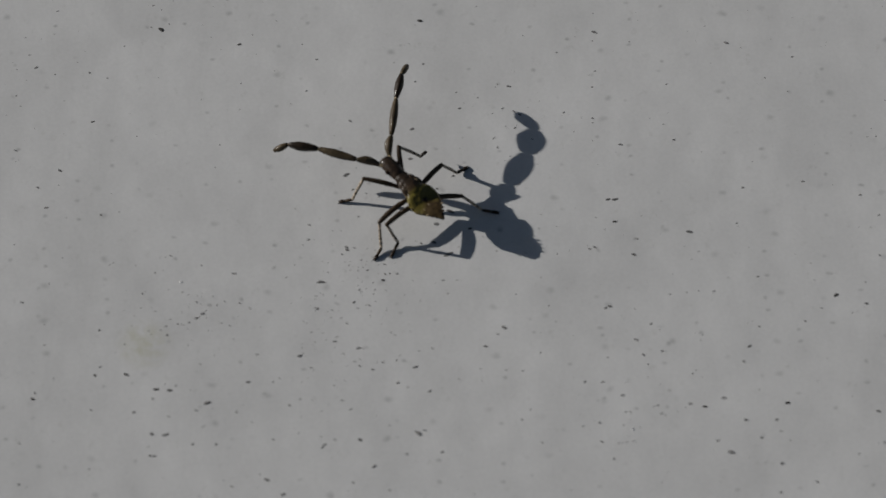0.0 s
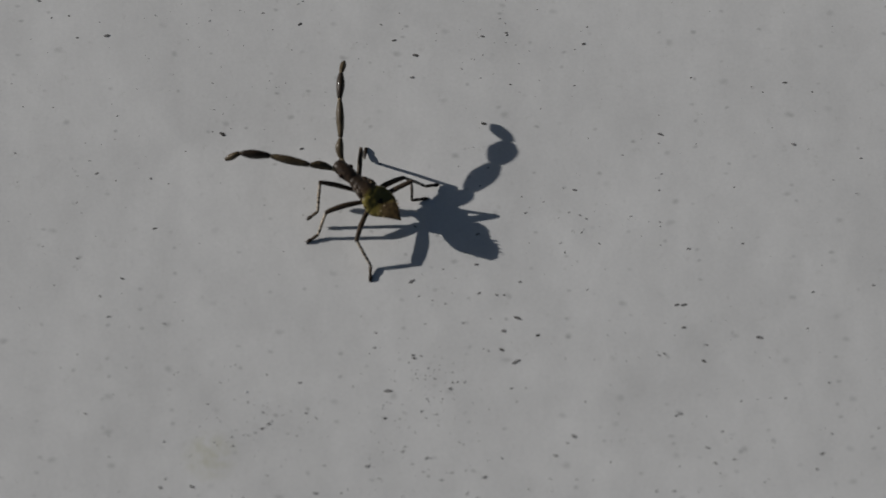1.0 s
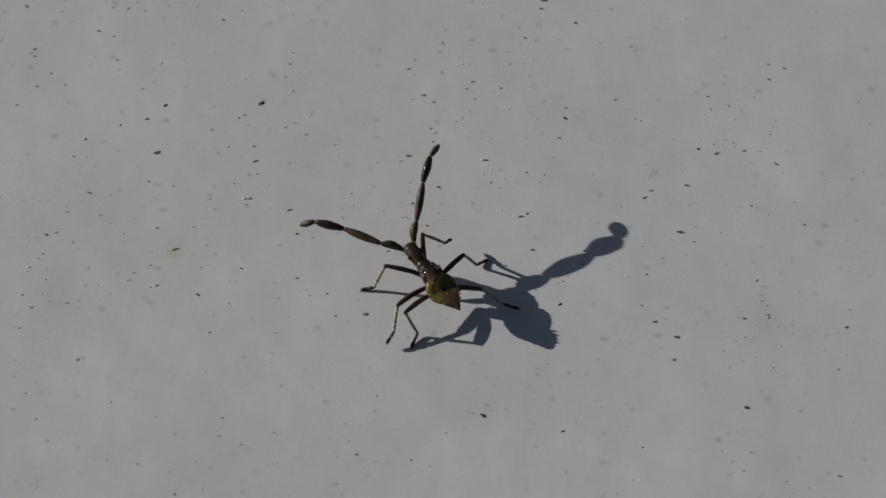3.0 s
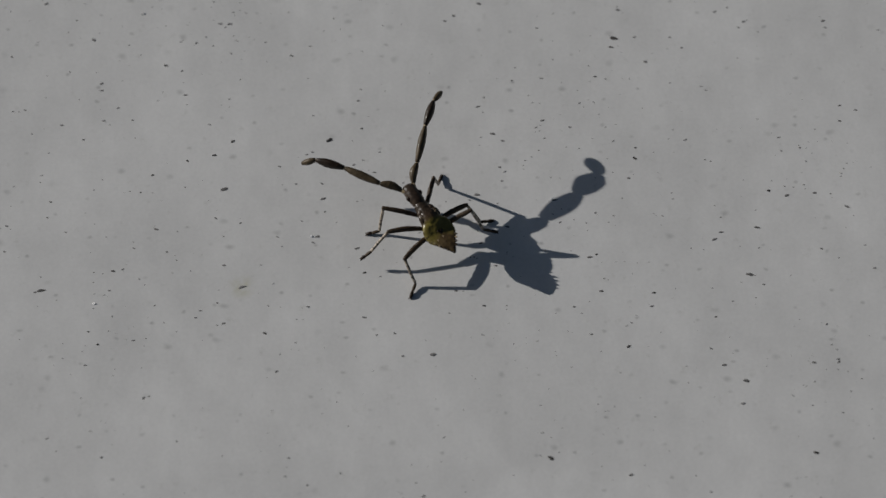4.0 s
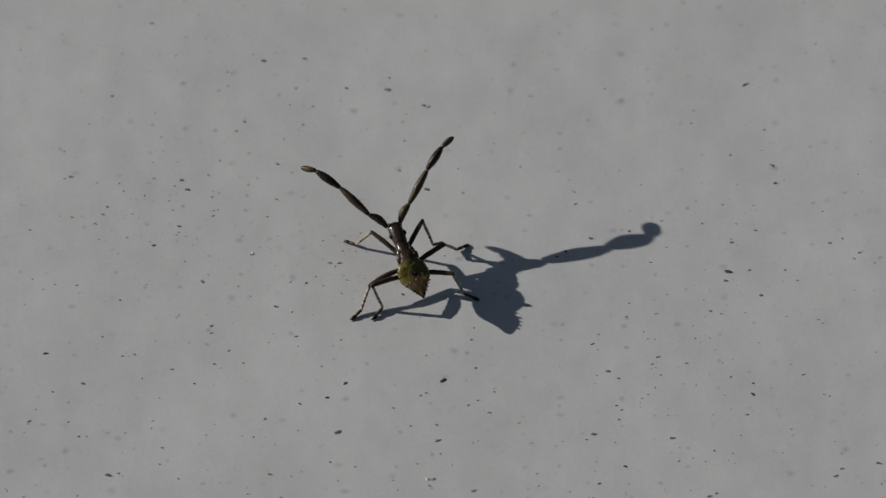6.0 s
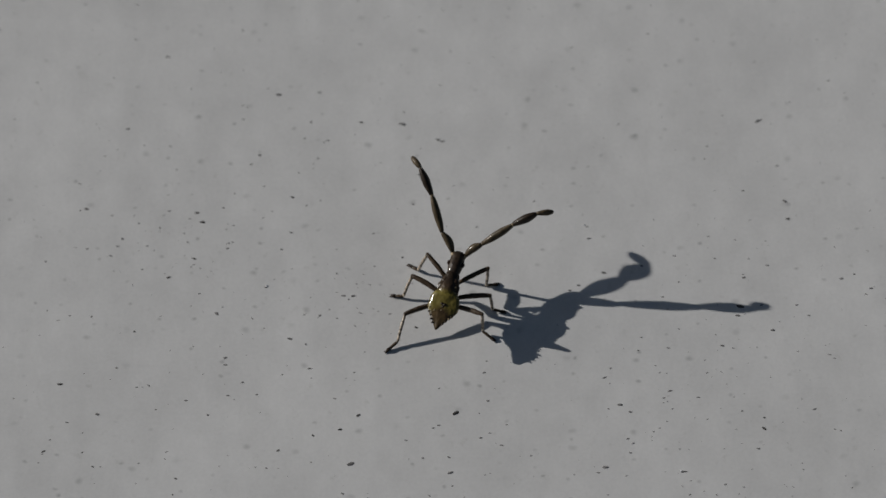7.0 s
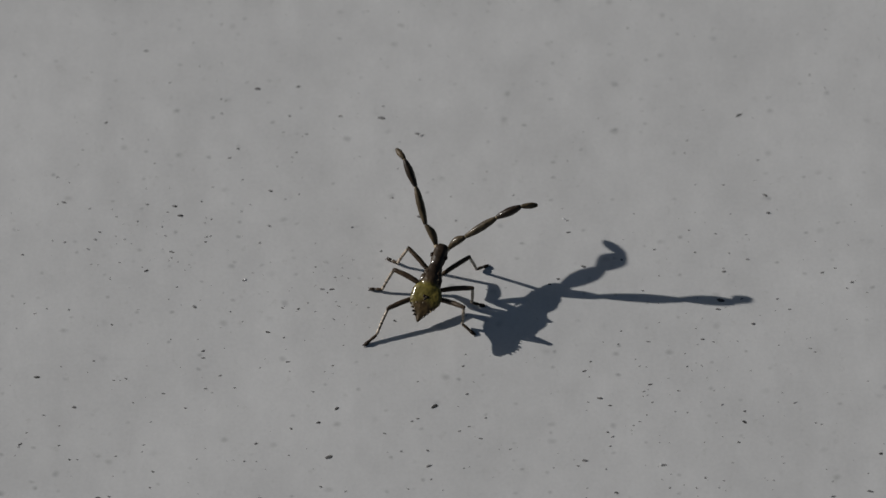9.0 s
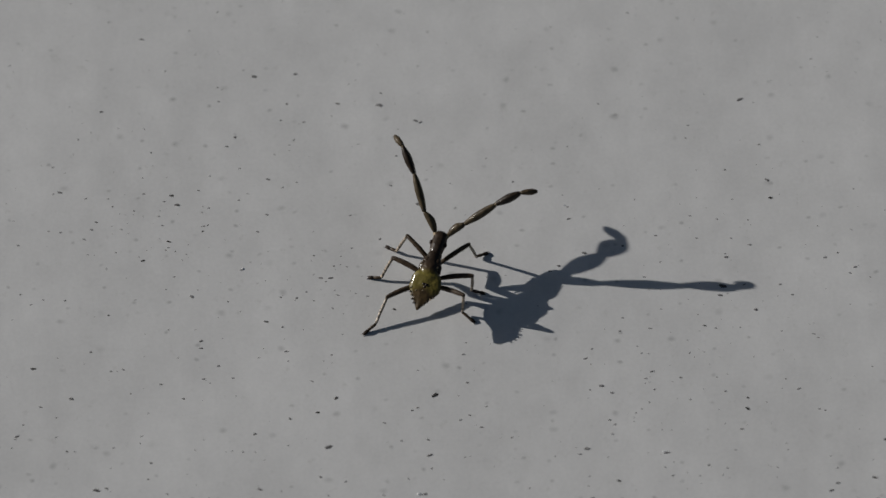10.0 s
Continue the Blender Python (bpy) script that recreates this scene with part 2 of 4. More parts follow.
# ---- mesh helpers ----
def mesh_object(name, bm, mat, smooth=True):
    data = bpy.data.meshes.new(name)
    bmesh.ops.recalc_face_normals(bm, faces=bm.faces)
    bm.to_mesh(data)
    bm.free()
    for p in data.polygons:
        p.use_smooth = smooth
    data.materials.append(mat)
    return new(name, data)


def part(name, bm, mat, parent, label="", at=None):
    ob = mesh_object(name, bm, mat)
    ob.parent = parent
    if at is not None:
        ob.matrix_basis = at
    return tagged(ob, label)


def loft(rings, sides=14, rough=0.0, seed=0):
    """A closed skin through elliptic rings along Y: y, x, z, half width, half height, in millimetres."""
    bm = bmesh.new()
    rows = []
    for y, x, z, w, h in rings:
        row = []
        for k in range(sides):
            a = 2 * math.pi * k / sides
            p = Vector((x + w * math.cos(a), y, z + h * math.sin(a)))
            if rough:
                n = noise.noise(p * 2.3 + Vector((seed, 0, 0)))
                p += Vector((math.cos(a), 0, math.sin(a))) * n * rough
            row.append(bm.verts.new(p * MM))
        rows.append(row)
    for a, b in zip(rows, rows[1:]):
        for k in range(sides):
            bm.faces.new((a[k], a[(k + 1) % sides], b[(k + 1) % sides], b[k]))
    bm.faces.new(rows[0])
    bm.faces.new(rows[-1])
    return bm


def spindle(length, w, h, start=0.35, end=0.35, belly=0.5, steps=9, bend=0.0, sides=12, swing=0.0):
    """Rings of a limb piece along Y that swells at its belly; start and end are its relative end widths."""
    rings = []
    for u in [0.0, 0.02] + [i / steps for i in range(1, steps)] + [0.98, 1.0]:
        if u < belly:
            v = start + (1 - start) * math.sin(u / belly * math.pi / 2)
        else:
            v = end + (1 - end) * math.cos((u - belly) / (1 - belly) * math.pi / 2)
        if u in (0.0, 1.0):
            v *= 0.55
        rings.append((u * length, swing * math.sin(u * math.pi), bend * math.sin(u * math.pi), w * v, h * v))
    return loft(rings, sides, 0.03, length)


# ---- the painted surface ----
def build_ground():
    bm = bmesh.new()
    half = 20.0
    top = [bm.verts.new(v) for v in ((-half, -half, 0), (half, -half, 0), (half, half, 0), (-half, half, 0))]
    low = [bm.verts.new((v.co.x, v.co.y, -0.05)) for v in top]
    bm.faces.new(top)
    bm.faces.new(low)
    for k in range(4):
        bm.faces.new((top[k], top[(k + 1) % 4], low[(k + 1) % 4], low[k]))
    ob = mesh_object("ground", bm, PAINT, False)
    return tagged(ob, "flat light grey painted surface with fine dirt", "surface", kind="structure")


build_ground()


# ---- the insect ----
# seconds, millimetres east and north of the midpoint of its body, heading in degrees, lift in millimetres, pitch in degrees
FOOTFALLS = {
    "left_front": [
        (-0.08, 0.17, 21.8, -18.3), (0.32, 0.57, 17.3, -13.9), (0.72, 0.97, 12.9, -9.5), (1.12, 1.37, 7.8, -4.8),
        (1.48, 1.80, 4.0, -0.2), (1.98, 2.26, -0.6, 4.8), (2.43, 2.71, -4.5, 10.2), (2.89, 3.17, -8.3, 14.8),
        (3.35, 3.62, -11.3, 19.7), (3.79, 4.06, -14.7, 25.4), (4.22, 4.52, -17.8, 29.9), (4.66, 4.95, -21.3, 34.1),
        (5.09, 5.34, -24.0, 39.3), (5.48, 5.75, -27.1, 44.6), (5.91, 6.25, -28.7, 52.0), (6.47, 10.20, -23.7, 53.1),
    ],
    "right_front": [
        (-0.29, -0.06, 32.2, -15.0), (0.11, 0.36, 26.7, -10.5), (0.48, 0.76, 23.5, -5.5), (0.91, 1.16, 18.0, -0.7),
        (1.31, 1.56, 13.5, 3.0), (1.73, 2.02, 9.9, 7.6), (2.20, 2.52, 5.3, 12.6), (2.65, 2.93, 1.8, 18.0),
        (3.11, 3.39, -1.3, 22.4), (3.56, 3.84, -3.9, 26.8), (3.98, 4.26, -7.3, 32.2), (4.43, 4.70, -10.2, 36.4),
        (4.87, 5.14, -13.4, 41.1), (5.29, 5.53, -17.0, 45.9), (5.69, 5.96, -19.0, 51.1), (6.17, 6.40, -16.9, 53.1),
        (6.60, 7.20, -14.5, 50.9), (7.36, 10.20, -13.5, 52.3),
    ],
    "left_middle": [
        (-0.26, 0.02, 25.3, -24.6), (0.14, 0.37, 21.2, -19.8), (0.52, 0.79, 16.8, -15.4), (0.94, 1.19, 12.2, -11.0),
        (1.34, 1.59, 7.8, -6.3), (1.77, 2.06, 3.3, -1.8), (2.23, 2.52, -0.9, 3.3), (2.69, 2.97, -5.1, 8.3),
        (3.15, 3.43, -8.7, 13.0), (3.60, 3.88, -12.0, 18.1), (4.07, 4.29, -15.5, 23.4), (4.46, 4.74, -18.9, 28.1),
        (4.90, 5.17, -21.7, 32.0), (5.32, 5.56, -24.9, 37.7), (5.72, 6.02, -27.9, 43.0), (6.17, 6.40, -27.7, 48.2),
        (6.62, 10.20, -25.4, 49.5),
    ],
    "right_middle": [
        (-0.03, 0.17, 34.4, -14.5), (0.37, 0.57, 29.1, -9.7), (0.77, 0.99, 25.1, -5.0), (1.17, 1.37, 19.9, -0.2),
        (1.57, 1.80, 15.9, 3.9), (2.03, 2.26, 12.1, 8.7), (2.48, 2.71, 8.3, 13.4), (2.94, 3.17, 4.2, 18.2),
        (3.40, 3.62, 1.5, 22.0), (3.84, 4.06, -2.1, 27.1), (4.27, 4.52, -5.4, 32.1), (4.71, 4.95, -8.2, 36.2),
        (5.14, 5.34, -11.7, 41.1), (5.52, 5.75, -14.6, 46.2), (5.96, 6.25, -16.3, 51.5), (6.47, 10.20, -13.8, 47.6),
    ],
    "left_hind": [
        (-0.38, -0.18, 31.3, -28.7), (0.02, 0.22, 26.9, -24.3), (0.42, 0.62, 22.8, -19.9), (0.82, 1.02, 18.4, -15.2), (1.22, 1.41, 13.5, -10.9),
        (1.60, 1.84, 9.4, -5.3), (2.12, 2.29, 4.7, -1.3), (2.50, 2.77, 0.4, 3.6), (2.99, 3.23, -3.3, 8.4),
        (3.45, 3.68, -7.0, 12.9), (3.89, 4.11, -10.2, 18.3), (4.32, 4.54, -13.7, 23.3), (4.76, 5.02, -17.5, 27.9),
        (5.20, 5.35, -20.0, 32.1), (5.56, 5.80, -23.2, 37.4), (6.02, 6.25, -25.8, 43.0), (6.47, 10.20, -25.8, 43.0),
    ],
    "right_hind": [
        (-0.24, 0.02, 37.4, -19.5), (0.16, 0.41, 33.7, -15.7), (0.56, 0.81, 29.1, -10.8), (0.96, 1.21, 24.0, -6.3),
        (1.36, 1.61, 19.6, -2.1), (1.79, 2.08, 15.3, 2.5), (2.25, 2.53, 11.1, 7.1), (2.70, 2.99, 7.2, 12.5),
        (3.16, 3.45, 3.8, 16.4), (3.62, 3.89, 0.7, 20.7), (4.05, 4.31, -2.6, 25.7), (4.48, 4.76, -5.9, 30.4),
        (4.92, 5.19, -8.9, 35.0), (5.34, 5.58, -11.9, 39.6), (5.74, 6.02, -15.2, 45.2), (6.17, 6.40, -15.2, 45.1),
        (6.62, 10.20, -14.8, 44.3),
    ],
}
BODY = [
    (0.0, 29.13, -18.83, 43.8, -0.10, -2.8),
    (0.2, 27.06, -16.20, 44.8, -0.02, -2.8),
    (0.5, 23.26, -12.29, 46.4, 0.10, -2.8),
    (1.0, 18.25, -7.43, 47.0, -0.05, -2.8),
    (1.2, 16.01, -5.33, 45.4, -0.01, -2.8),
    (1.5, 12.33, -1.65, 43.0, 0.05, -2.8),
    (1.7, 10.05, 0.47, 43.1, 0.05, -2.8),
    (2.0, 7.64, 3.21, 43.2, 0.05, -2.8),
    (2.3, 4.86, 7.02, 40.2, -0.10, -2.8),
    (2.5, 3.20, 8.71, 38.3, -0.20, -2.8),
    (2.7, 1.33, 11.10, 37.9, -0.17, -2.8),
    (3.8, -6.67, 22.31, 35.4, 0.02, -2.8),
    (4.0, -8.25, 25.04, 35.0, 0.05, -2.8),
    (4.2, -9.78, 27.13, 35.9, 0.11, -2.8),
    (4.5, -12.27, 30.43, 37.2, 0.20, -2.8),
    (4.7, -13.63, 32.05, 36.8, 0.08, -2.8),
    (5.0, -15.48, 35.15, 36.3, -0.10, -2.8),
    (5.2, -16.97, 37.59, 34.8, -0.14, -2.8),
    (5.5, -19.41, 41.71, 32.7, -0.20, -2.8),
    (6.0, -22.21, 47.72, 21.5, -0.20, -1.1),
    (6.2, -21.73, 48.93, 5.8, -0.10, 0.7),
    (6.7, -20.08, 48.31, -11.1, -0.18, 0.5),
    (7.3, -19.24, 48.20, -17.1, -0.27, 0.4),
    (7.5, -19.17, 48.30, -16.7, -0.30, 0.4),
    (7.7, -19.17, 48.30, -16.7, -0.30, 0.4),
    (10.0, -19.17, 48.30, -16.7, -0.30, 0.4),
]

# the feelers: seconds, degrees out from straight ahead, degrees up, lean outwards
FEELER_TURNS = {
    "left": [
        (0.0, 37.7, 1.4, -5.5),
        (0.5, 37.6, -1.6, -3.0),
        (1.0, 39.3, 5.5, -2.5),
        (1.5, 38.6, 7.5, 3.8),
        (2.0, 36.1, 1.6, 0.3),
        (2.5, 37.9, 2.9, 4.6),
        (4.0, 38.4, 1.0, 5.9),
        (4.5, 35.6, -5.4, -4.6),
        (5.0, 35.9, 5.6, 2.1),
        (5.5, 41.6, 4.8, -2.3),
        (6.0, 38.3, 18.5, 13.9),
        (6.2, 43.2, 45.3, 20.3),
        (7.1, 41.3, 23.0, 19.0),
        (7.3, 41.3, 23.0, 19.0),
        (10.0, 41.3, 23.0, 19.0),
    ],
    "right": [
        (0.0, 53.9, 2.4, 5.0),
        (0.5, 54.1, -5.9, -0.3),
        (1.0, 48.9, 10.9, 9.2),
        (1.5, 51.9, 6.2, 7.5),
        (2.0, 52.6, 3.3, 4.1),
        (2.5, 51.2, 10.8, -3.3),
        (3.8, 53.0, 17.0, 0.8),
        (4.0, 50.9, 10.8, 1.5),
        (4.5, 53.8, -7.8, -5.1),
        (5.0, 52.2, -14.2, -2.0),
        (5.5, 51.8, 13.5, 1.2),
        (6.0, 56.5, 22.2, 13.7),
        (6.2, 59.2, 24.8, 20.2),
        (7.1, 57.0, 23.8, 12.0),
        (7.3, 57.0, 23.8, 12.0),
        (10.0, 57.0, 23.8, 12.0),
    ],
}
FEELER_BASE = {"left": Vector((-0.67, 3.95, 4.5)), "right": Vector((0.67, 3.95, 4.5))}
# joints of each feeler along its own line, in millimetres: inwards, along, up
FEELER_JOINTS = {
    "left": ((0.0, 0.0, 0.0), (-0.11, 2.25, 0.58), (0.44, 6.13, 0.75), (0.45, 9.12, 0.81), (0.0, 10.50, 0.0)),
    "right": ((0.0, 0.0, 0.0), (0.20, 2.14, 0.38), (0.44, 5.95, 0.84), (0.37, 8.73, 0.88), (0.0, 10.15, 0.0)),
}
# hip place (right side), then the lengths of thigh, shin and foot, in millimetres
LEG_SIZES = {
    "front": (Vector((0.30, 1.51, 2.56)), 3.70, 3.20, 1.35),
    "middle": (Vector((0.61, 0.16, 2.20)), 3.70, 2.60, 1.35),
    "hind": (Vector((0.49, -0.70, 2.10)), 3.90, 2.90, 1.60),
}
# which way each knee leans: outwards and forwards for each part upwards
KNEE_LEAN = {
    "left_front": (-0.2, 0.2), "right_front": (0.2, 0.2),
    "left_middle": (0.6, 0.8), "right_middle": (2.2, 0.5),
    "left_hind": (1.5, 0.22), "right_hind": (0.40, 0.0),
}
# how much more the knee of a lifted leg leans outwards and forwards
SWING_LEAN = {"front": (0.5, 0.9), "middle": (0.3, 0.2), "hind": (0.7, 0.0)}
# how far a lifted foot swings outwards, in millimetres
SWING_OUT = {"front": 0.0, "middle": 0.6, "hind": 0.9}
STEPS = [i / 20 for i in range(201)]


def glide(rows, t):
    """A smooth curve through rows of seconds and values."""
    if t <= rows[0][0]:
        return Vector(rows[0][1:])
    if t >= rows[-1][0]:
        return Vector(rows[-1][1:])
    i = max(k for k in range(len(rows) - 1) if rows[k][0] <= t)

    def slope(k):
        if k in (0, len(rows) - 1):
            return Vector([0.0] * (len(rows[0]) - 1)) if k else (Vector(rows[1][1:]) - Vector(rows[0][1:])) / (rows[1][0] - rows[0][0])
        a, b, c = rows[k - 1], rows[k], rows[k + 1]
        before, after = b[0] - a[0], c[0] - b[0]
        first, second = (Vector(b[1:]) - Vector(a[1:])) / before, (Vector(c[1:]) - Vector(b[1:])) / after
        return (first * after + second * before) / (before + after)

    a, b = rows[i], rows[i + 1]
    h = b[0] - a[0]
    u = (t - a[0]) / h
    return (Vector(a[1:]) * (2 * u**3 - 3 * u**2 + 1) + slope(i) * h * (u**3 - 2 * u**2 + u)
            + Vector(b[1:]) * (3 * u**2 - 2 * u**3) + slope(i + 1) * h * (u**3 - u**2))


def insect_pose(t):
    x, y, heading, lift, pitch = glide(BODY, t)
    return pose(x * MM, y * MM, lift * MM, pitch, 0, heading)


def foot_place(leg, t):
    """Where a foot is in the world, in millimetres: it stays put while it stands, then arcs up and outwards to its next place."""
    falls = FOOTFALLS[leg]
    side, pair = leg.split("_")
    for down, up, x, y in falls:
        if down <= t <= up:
            return Vector((x, y, 0.08))
    for (_, up, x0, y0), (down, _, x1, y1) in zip(falls, falls[1:]):
        if up < t < down:
            u = min(1.0, 1.12 * (t - up) / (down - up))
            s = u * u * (3 - 2 * u)
            out = insect_pose(t).to_3x3().col[0] * (-1 if side == "left" else 1) * SWING_OUT[pair] * math.sin(math.pi * u)
            return Vector((x0 + (x1 - x0) * s + out.x, y0 + (y1 - y0) * s + out.y, 0.08 + 1.4 * math.sin(math.pi * u) ** 1.3))
    return Vector((*falls[-1][2:], 0.08))


def along_bone(a, b, up):
    """The pose of a limb piece whose Y runs from a to b (millimetres) and whose Z leans towards up."""
    y = (b - a).normalized()
    x = y.cross(up).normalized()
    z = x.cross(y)
    m = Matrix((x, y, z)).transposed().to_4x4()
    m.translation = a * MM
    return m


def limb_poses(leg, t):
    """Poses of thigh, shin and foot in the insect's space; the foot lies nearly flat and dips while it is lifted."""
    side, pair = leg.split("_")
    hip, thigh, shin, foot = LEG_SIZES[pair]
    sign = -1 if side == "left" else 1
    hip = Vector((hip.x * sign, hip.y, hip.z))
    place = foot_place(leg, t)
    tip = (insect_pose(t).inverted() @ (place * MM)) / MM
    out = Vector((tip.x - hip.x, tip.y - hip.y, 0)).normalized()
    lift = (place.z - 0.08) / 1.4
    dip = radians(14 + 25 * lift)
    ankle = tip + foot * (Vector((0, 0, math.sin(dip))) - out * math.cos(dip))
    way = ankle - hip
    reach = min(way.length, (thigh + shin) * 0.995)
    u = way.normalized()
    a = (thigh**2 - shin**2 + reach**2) / (2 * reach)
    h = math.sqrt(max(0.0, thigh**2 - a * a))
    lean_out, lean_ahead = SWING_LEAN[pair]
    up = Vector(((KNEE_LEAN[leg][0] + lean_out * lift) * sign, KNEE_LEAN[leg][1] + lean_ahead * lift, 1))
    v = (up - u * up.dot(u)).normalized()
    knee = hip + u * a + v * h
    ankle = hip + u * reach
    return along_bone(hip, knee, v), along_bone(knee, ankle, v), along_bone(ankle, ankle + tip - (hip + way), Vector((0, 0, 1)))


def feeler_pose(side, t):
    out, up, lean = (radians(v) for v in glide(FEELER_TURNS[side], t))
    sign = -1 if side == "left" else 1
    way = Vector((sign * math.sin(out) * math.cos(up), math.cos(out) * math.cos(up), math.sin(up)))
    level = way.cross(Vector((0, 0, 1))).normalized()
    return along_bone(FEELER_BASE[side], FEELER_BASE[side] + way, level.cross(way) * math.cos(lean) + level * math.sin(lean) * sign)


def axis_height(y):
    return 4.0 + 0.125 * y


def build_head(insect):
    z = axis_height
    head = part("head", loft([
        (1.55, 0, z(1.55), 0.50, 0.40), (1.75, 0, z(1.75), 0.62, 0.50), (2.1, 0, z(2.1), 0.68, 0.58), (2.5, 0, z(2.5), 0.75, 0.62),
        (2.9, 0, z(2.9), 0.76, 0.62), (3.3, 0, z(3.3), 0.74, 0.58), (3.65, 0, z(3.65), 0.74, 0.54), (3.9, 0, z(3.9), 0.66, 0.46), (4.08, 0, z(4.08), 0.48, 0.32), (4.18, 0, z(4.18), 0.22, 0.16),
    ], 20, 0.06, 3), BROWN, insect, "glossy dark brown head")
    for sign in (-1, 1):
        eye = bmesh.new()
        bmesh.ops.create_uvsphere(eye, u_segments=16, v_segments=10, radius=0.25 * MM)
        bmesh.ops.scale(eye, vec=(0.8, 1.1, 1.0), verts=eye.verts)
        part("eye", eye, EYE, head, "bulging shiny dark eye", pose(sign * 0.71 * MM, 2.78 * MM, (z(2.78) + 0.14) * MM))
        part("antenna_socket", spindle(0.50, 0.24, 0.24, 0.8, 0.7, sides=10), PALE, head, "pale knob at the feeler's root",
             along_bone(Vector((sign * 0.5, 3.55, z(3.55) + 0.1)), FEELER_BASE["right" if sign > 0 else "left"], Vector((0, 0, 1))))
    part("beak", spindle(2.2, 0.13, 0.13, 0.8, 0.4, sides=8), BLACK, head, "thin beak folded under the head",
         along_bone(Vector((0, 3.7, z(3.7) - 0.35)), Vector((0, 1.7, z(1.7) - 0.75)), Vector((0, 0, 1))))


def build_thorax(insect):
    z = axis_height
    thorax = part("thorax", loft([
        (-1.2, 0, z(-1.2) - 0.36, 0.66, 0.70), (-0.85, 0, z(-0.85) - 0.28, 0.92, 0.86), (-0.45, 0, z(-0.45) - 0.20, 1.05, 0.92), (-0.1, 0, z(-0.1) - 0.16, 1.08, 0.92), (0.25, 0, z(0.25) - 0.14, 1.04, 0.88), (0.55, 0, z(0.55) - 0.11, 0.96, 0.82),
        (0.68, 0, z(0.68) - 0.11, 0.88, 0.76), (0.85, 0, z(0.85) - 0.09, 0.86, 0.74), (1.1, 0, z(1.1) - 0.07, 0.80, 0.68), (1.35, 0, z(1.35) - 0.05, 0.76, 0.61),
        (1.6, 0, z(1.6) - 0.03, 0.71, 0.54), (1.78, 0, z(1.78) - 0.01, 0.66, 0.49), (1.95, 0, z(1.95) - 0.01, 0.58, 0.44),
    ], 20, 0.08, 7), THORAX, insect, "narrow dark brown thorax")
    for sign in (-1, 1):
        for y, w in ((0.75, 0.84), (0.25, 1.04)):
            part("wing_pad", spindle(0.95, 0.30, 0.12, 0.5, 0.25, 0.4), THORAX, thorax, "small brown wing pad",
                 along_bone(Vector((sign * w * 0.7, y + 0.3, z(y) + 0.50)), Vector((sign * w, y - 0.55, z(y) + 0.20)), Vector((sign * 0.5, 0, 1))))
        part("pale_spot", spindle(0.3, 0.12, 0.07, 0.6, 0.6), PALE, thorax, "pale yellow speck on the thorax edge",
             pose(sign * 0.72 * MM, 0.02 * MM, (z(0.02) + 0.5) * MM))


# along the abdomen: half width, rise of the back and depth of the belly from the axis, in millimetres
ABDOMEN_RINGS = [(0.55, 0.56, 0.24, 0.80), (0.2, 0.78, 0.38, 1.05), (-0.1, 0.92, 0.48, 1.18), (-0.45, 1.14, 0.58, 1.20), (-0.75, 1.38, 0.63, 1.15), (-1.1, 1.52, 0.60, 1.00), (-1.6, 1.58, 0.46, 0.72),
                 (-2.05, 1.54, 0.40, 0.50), (-2.45, 1.36, 0.36, 0.38), (-2.85, 1.12, 0.34, 0.34), (-3.25, 0.86, 0.31, 0.31), (-3.65, 0.60, 0.28, 0.28), (-4.0, 0.38, 0.22, 0.20), (-4.3, 0.20, 0.15, 0.13),
                 (-4.48, 0.08, 0.08, 0.06)]


def sagging_axis(y):
    """The abdomen's axis hangs below the body's line in its middle."""
    return axis_height(y) - 0.35 * math.exp(-((y + 1.9) / 0.9) ** 2)


def abdomen_at(y):
    """Half width and rise of the back of the abdomen at y."""
    for (y0, w0, h0, _), (y1, w1, h1, _) in zip(ABDOMEN_RINGS, ABDOMEN_RINGS[1:]):
        if y1 <= y <= y0:
            u = (y0 - y) / (y0 - y1)
            return w0 + (w1 - w0) * u, h0 + (h1 - h0) * u
    return ABDOMEN_RINGS[-1][1:3]


def abdomen_top(x, y):
    """Height of the abdomen's back over its axis: domed, with a rim that stands up a little."""
    w, h = abdomen_at(y)
    s = min(1.0, abs(x) / w)
    return h * (1 - s**2) ** 0.55 + 0.05 * math.exp(-((s - 0.86) / 0.12) ** 2)


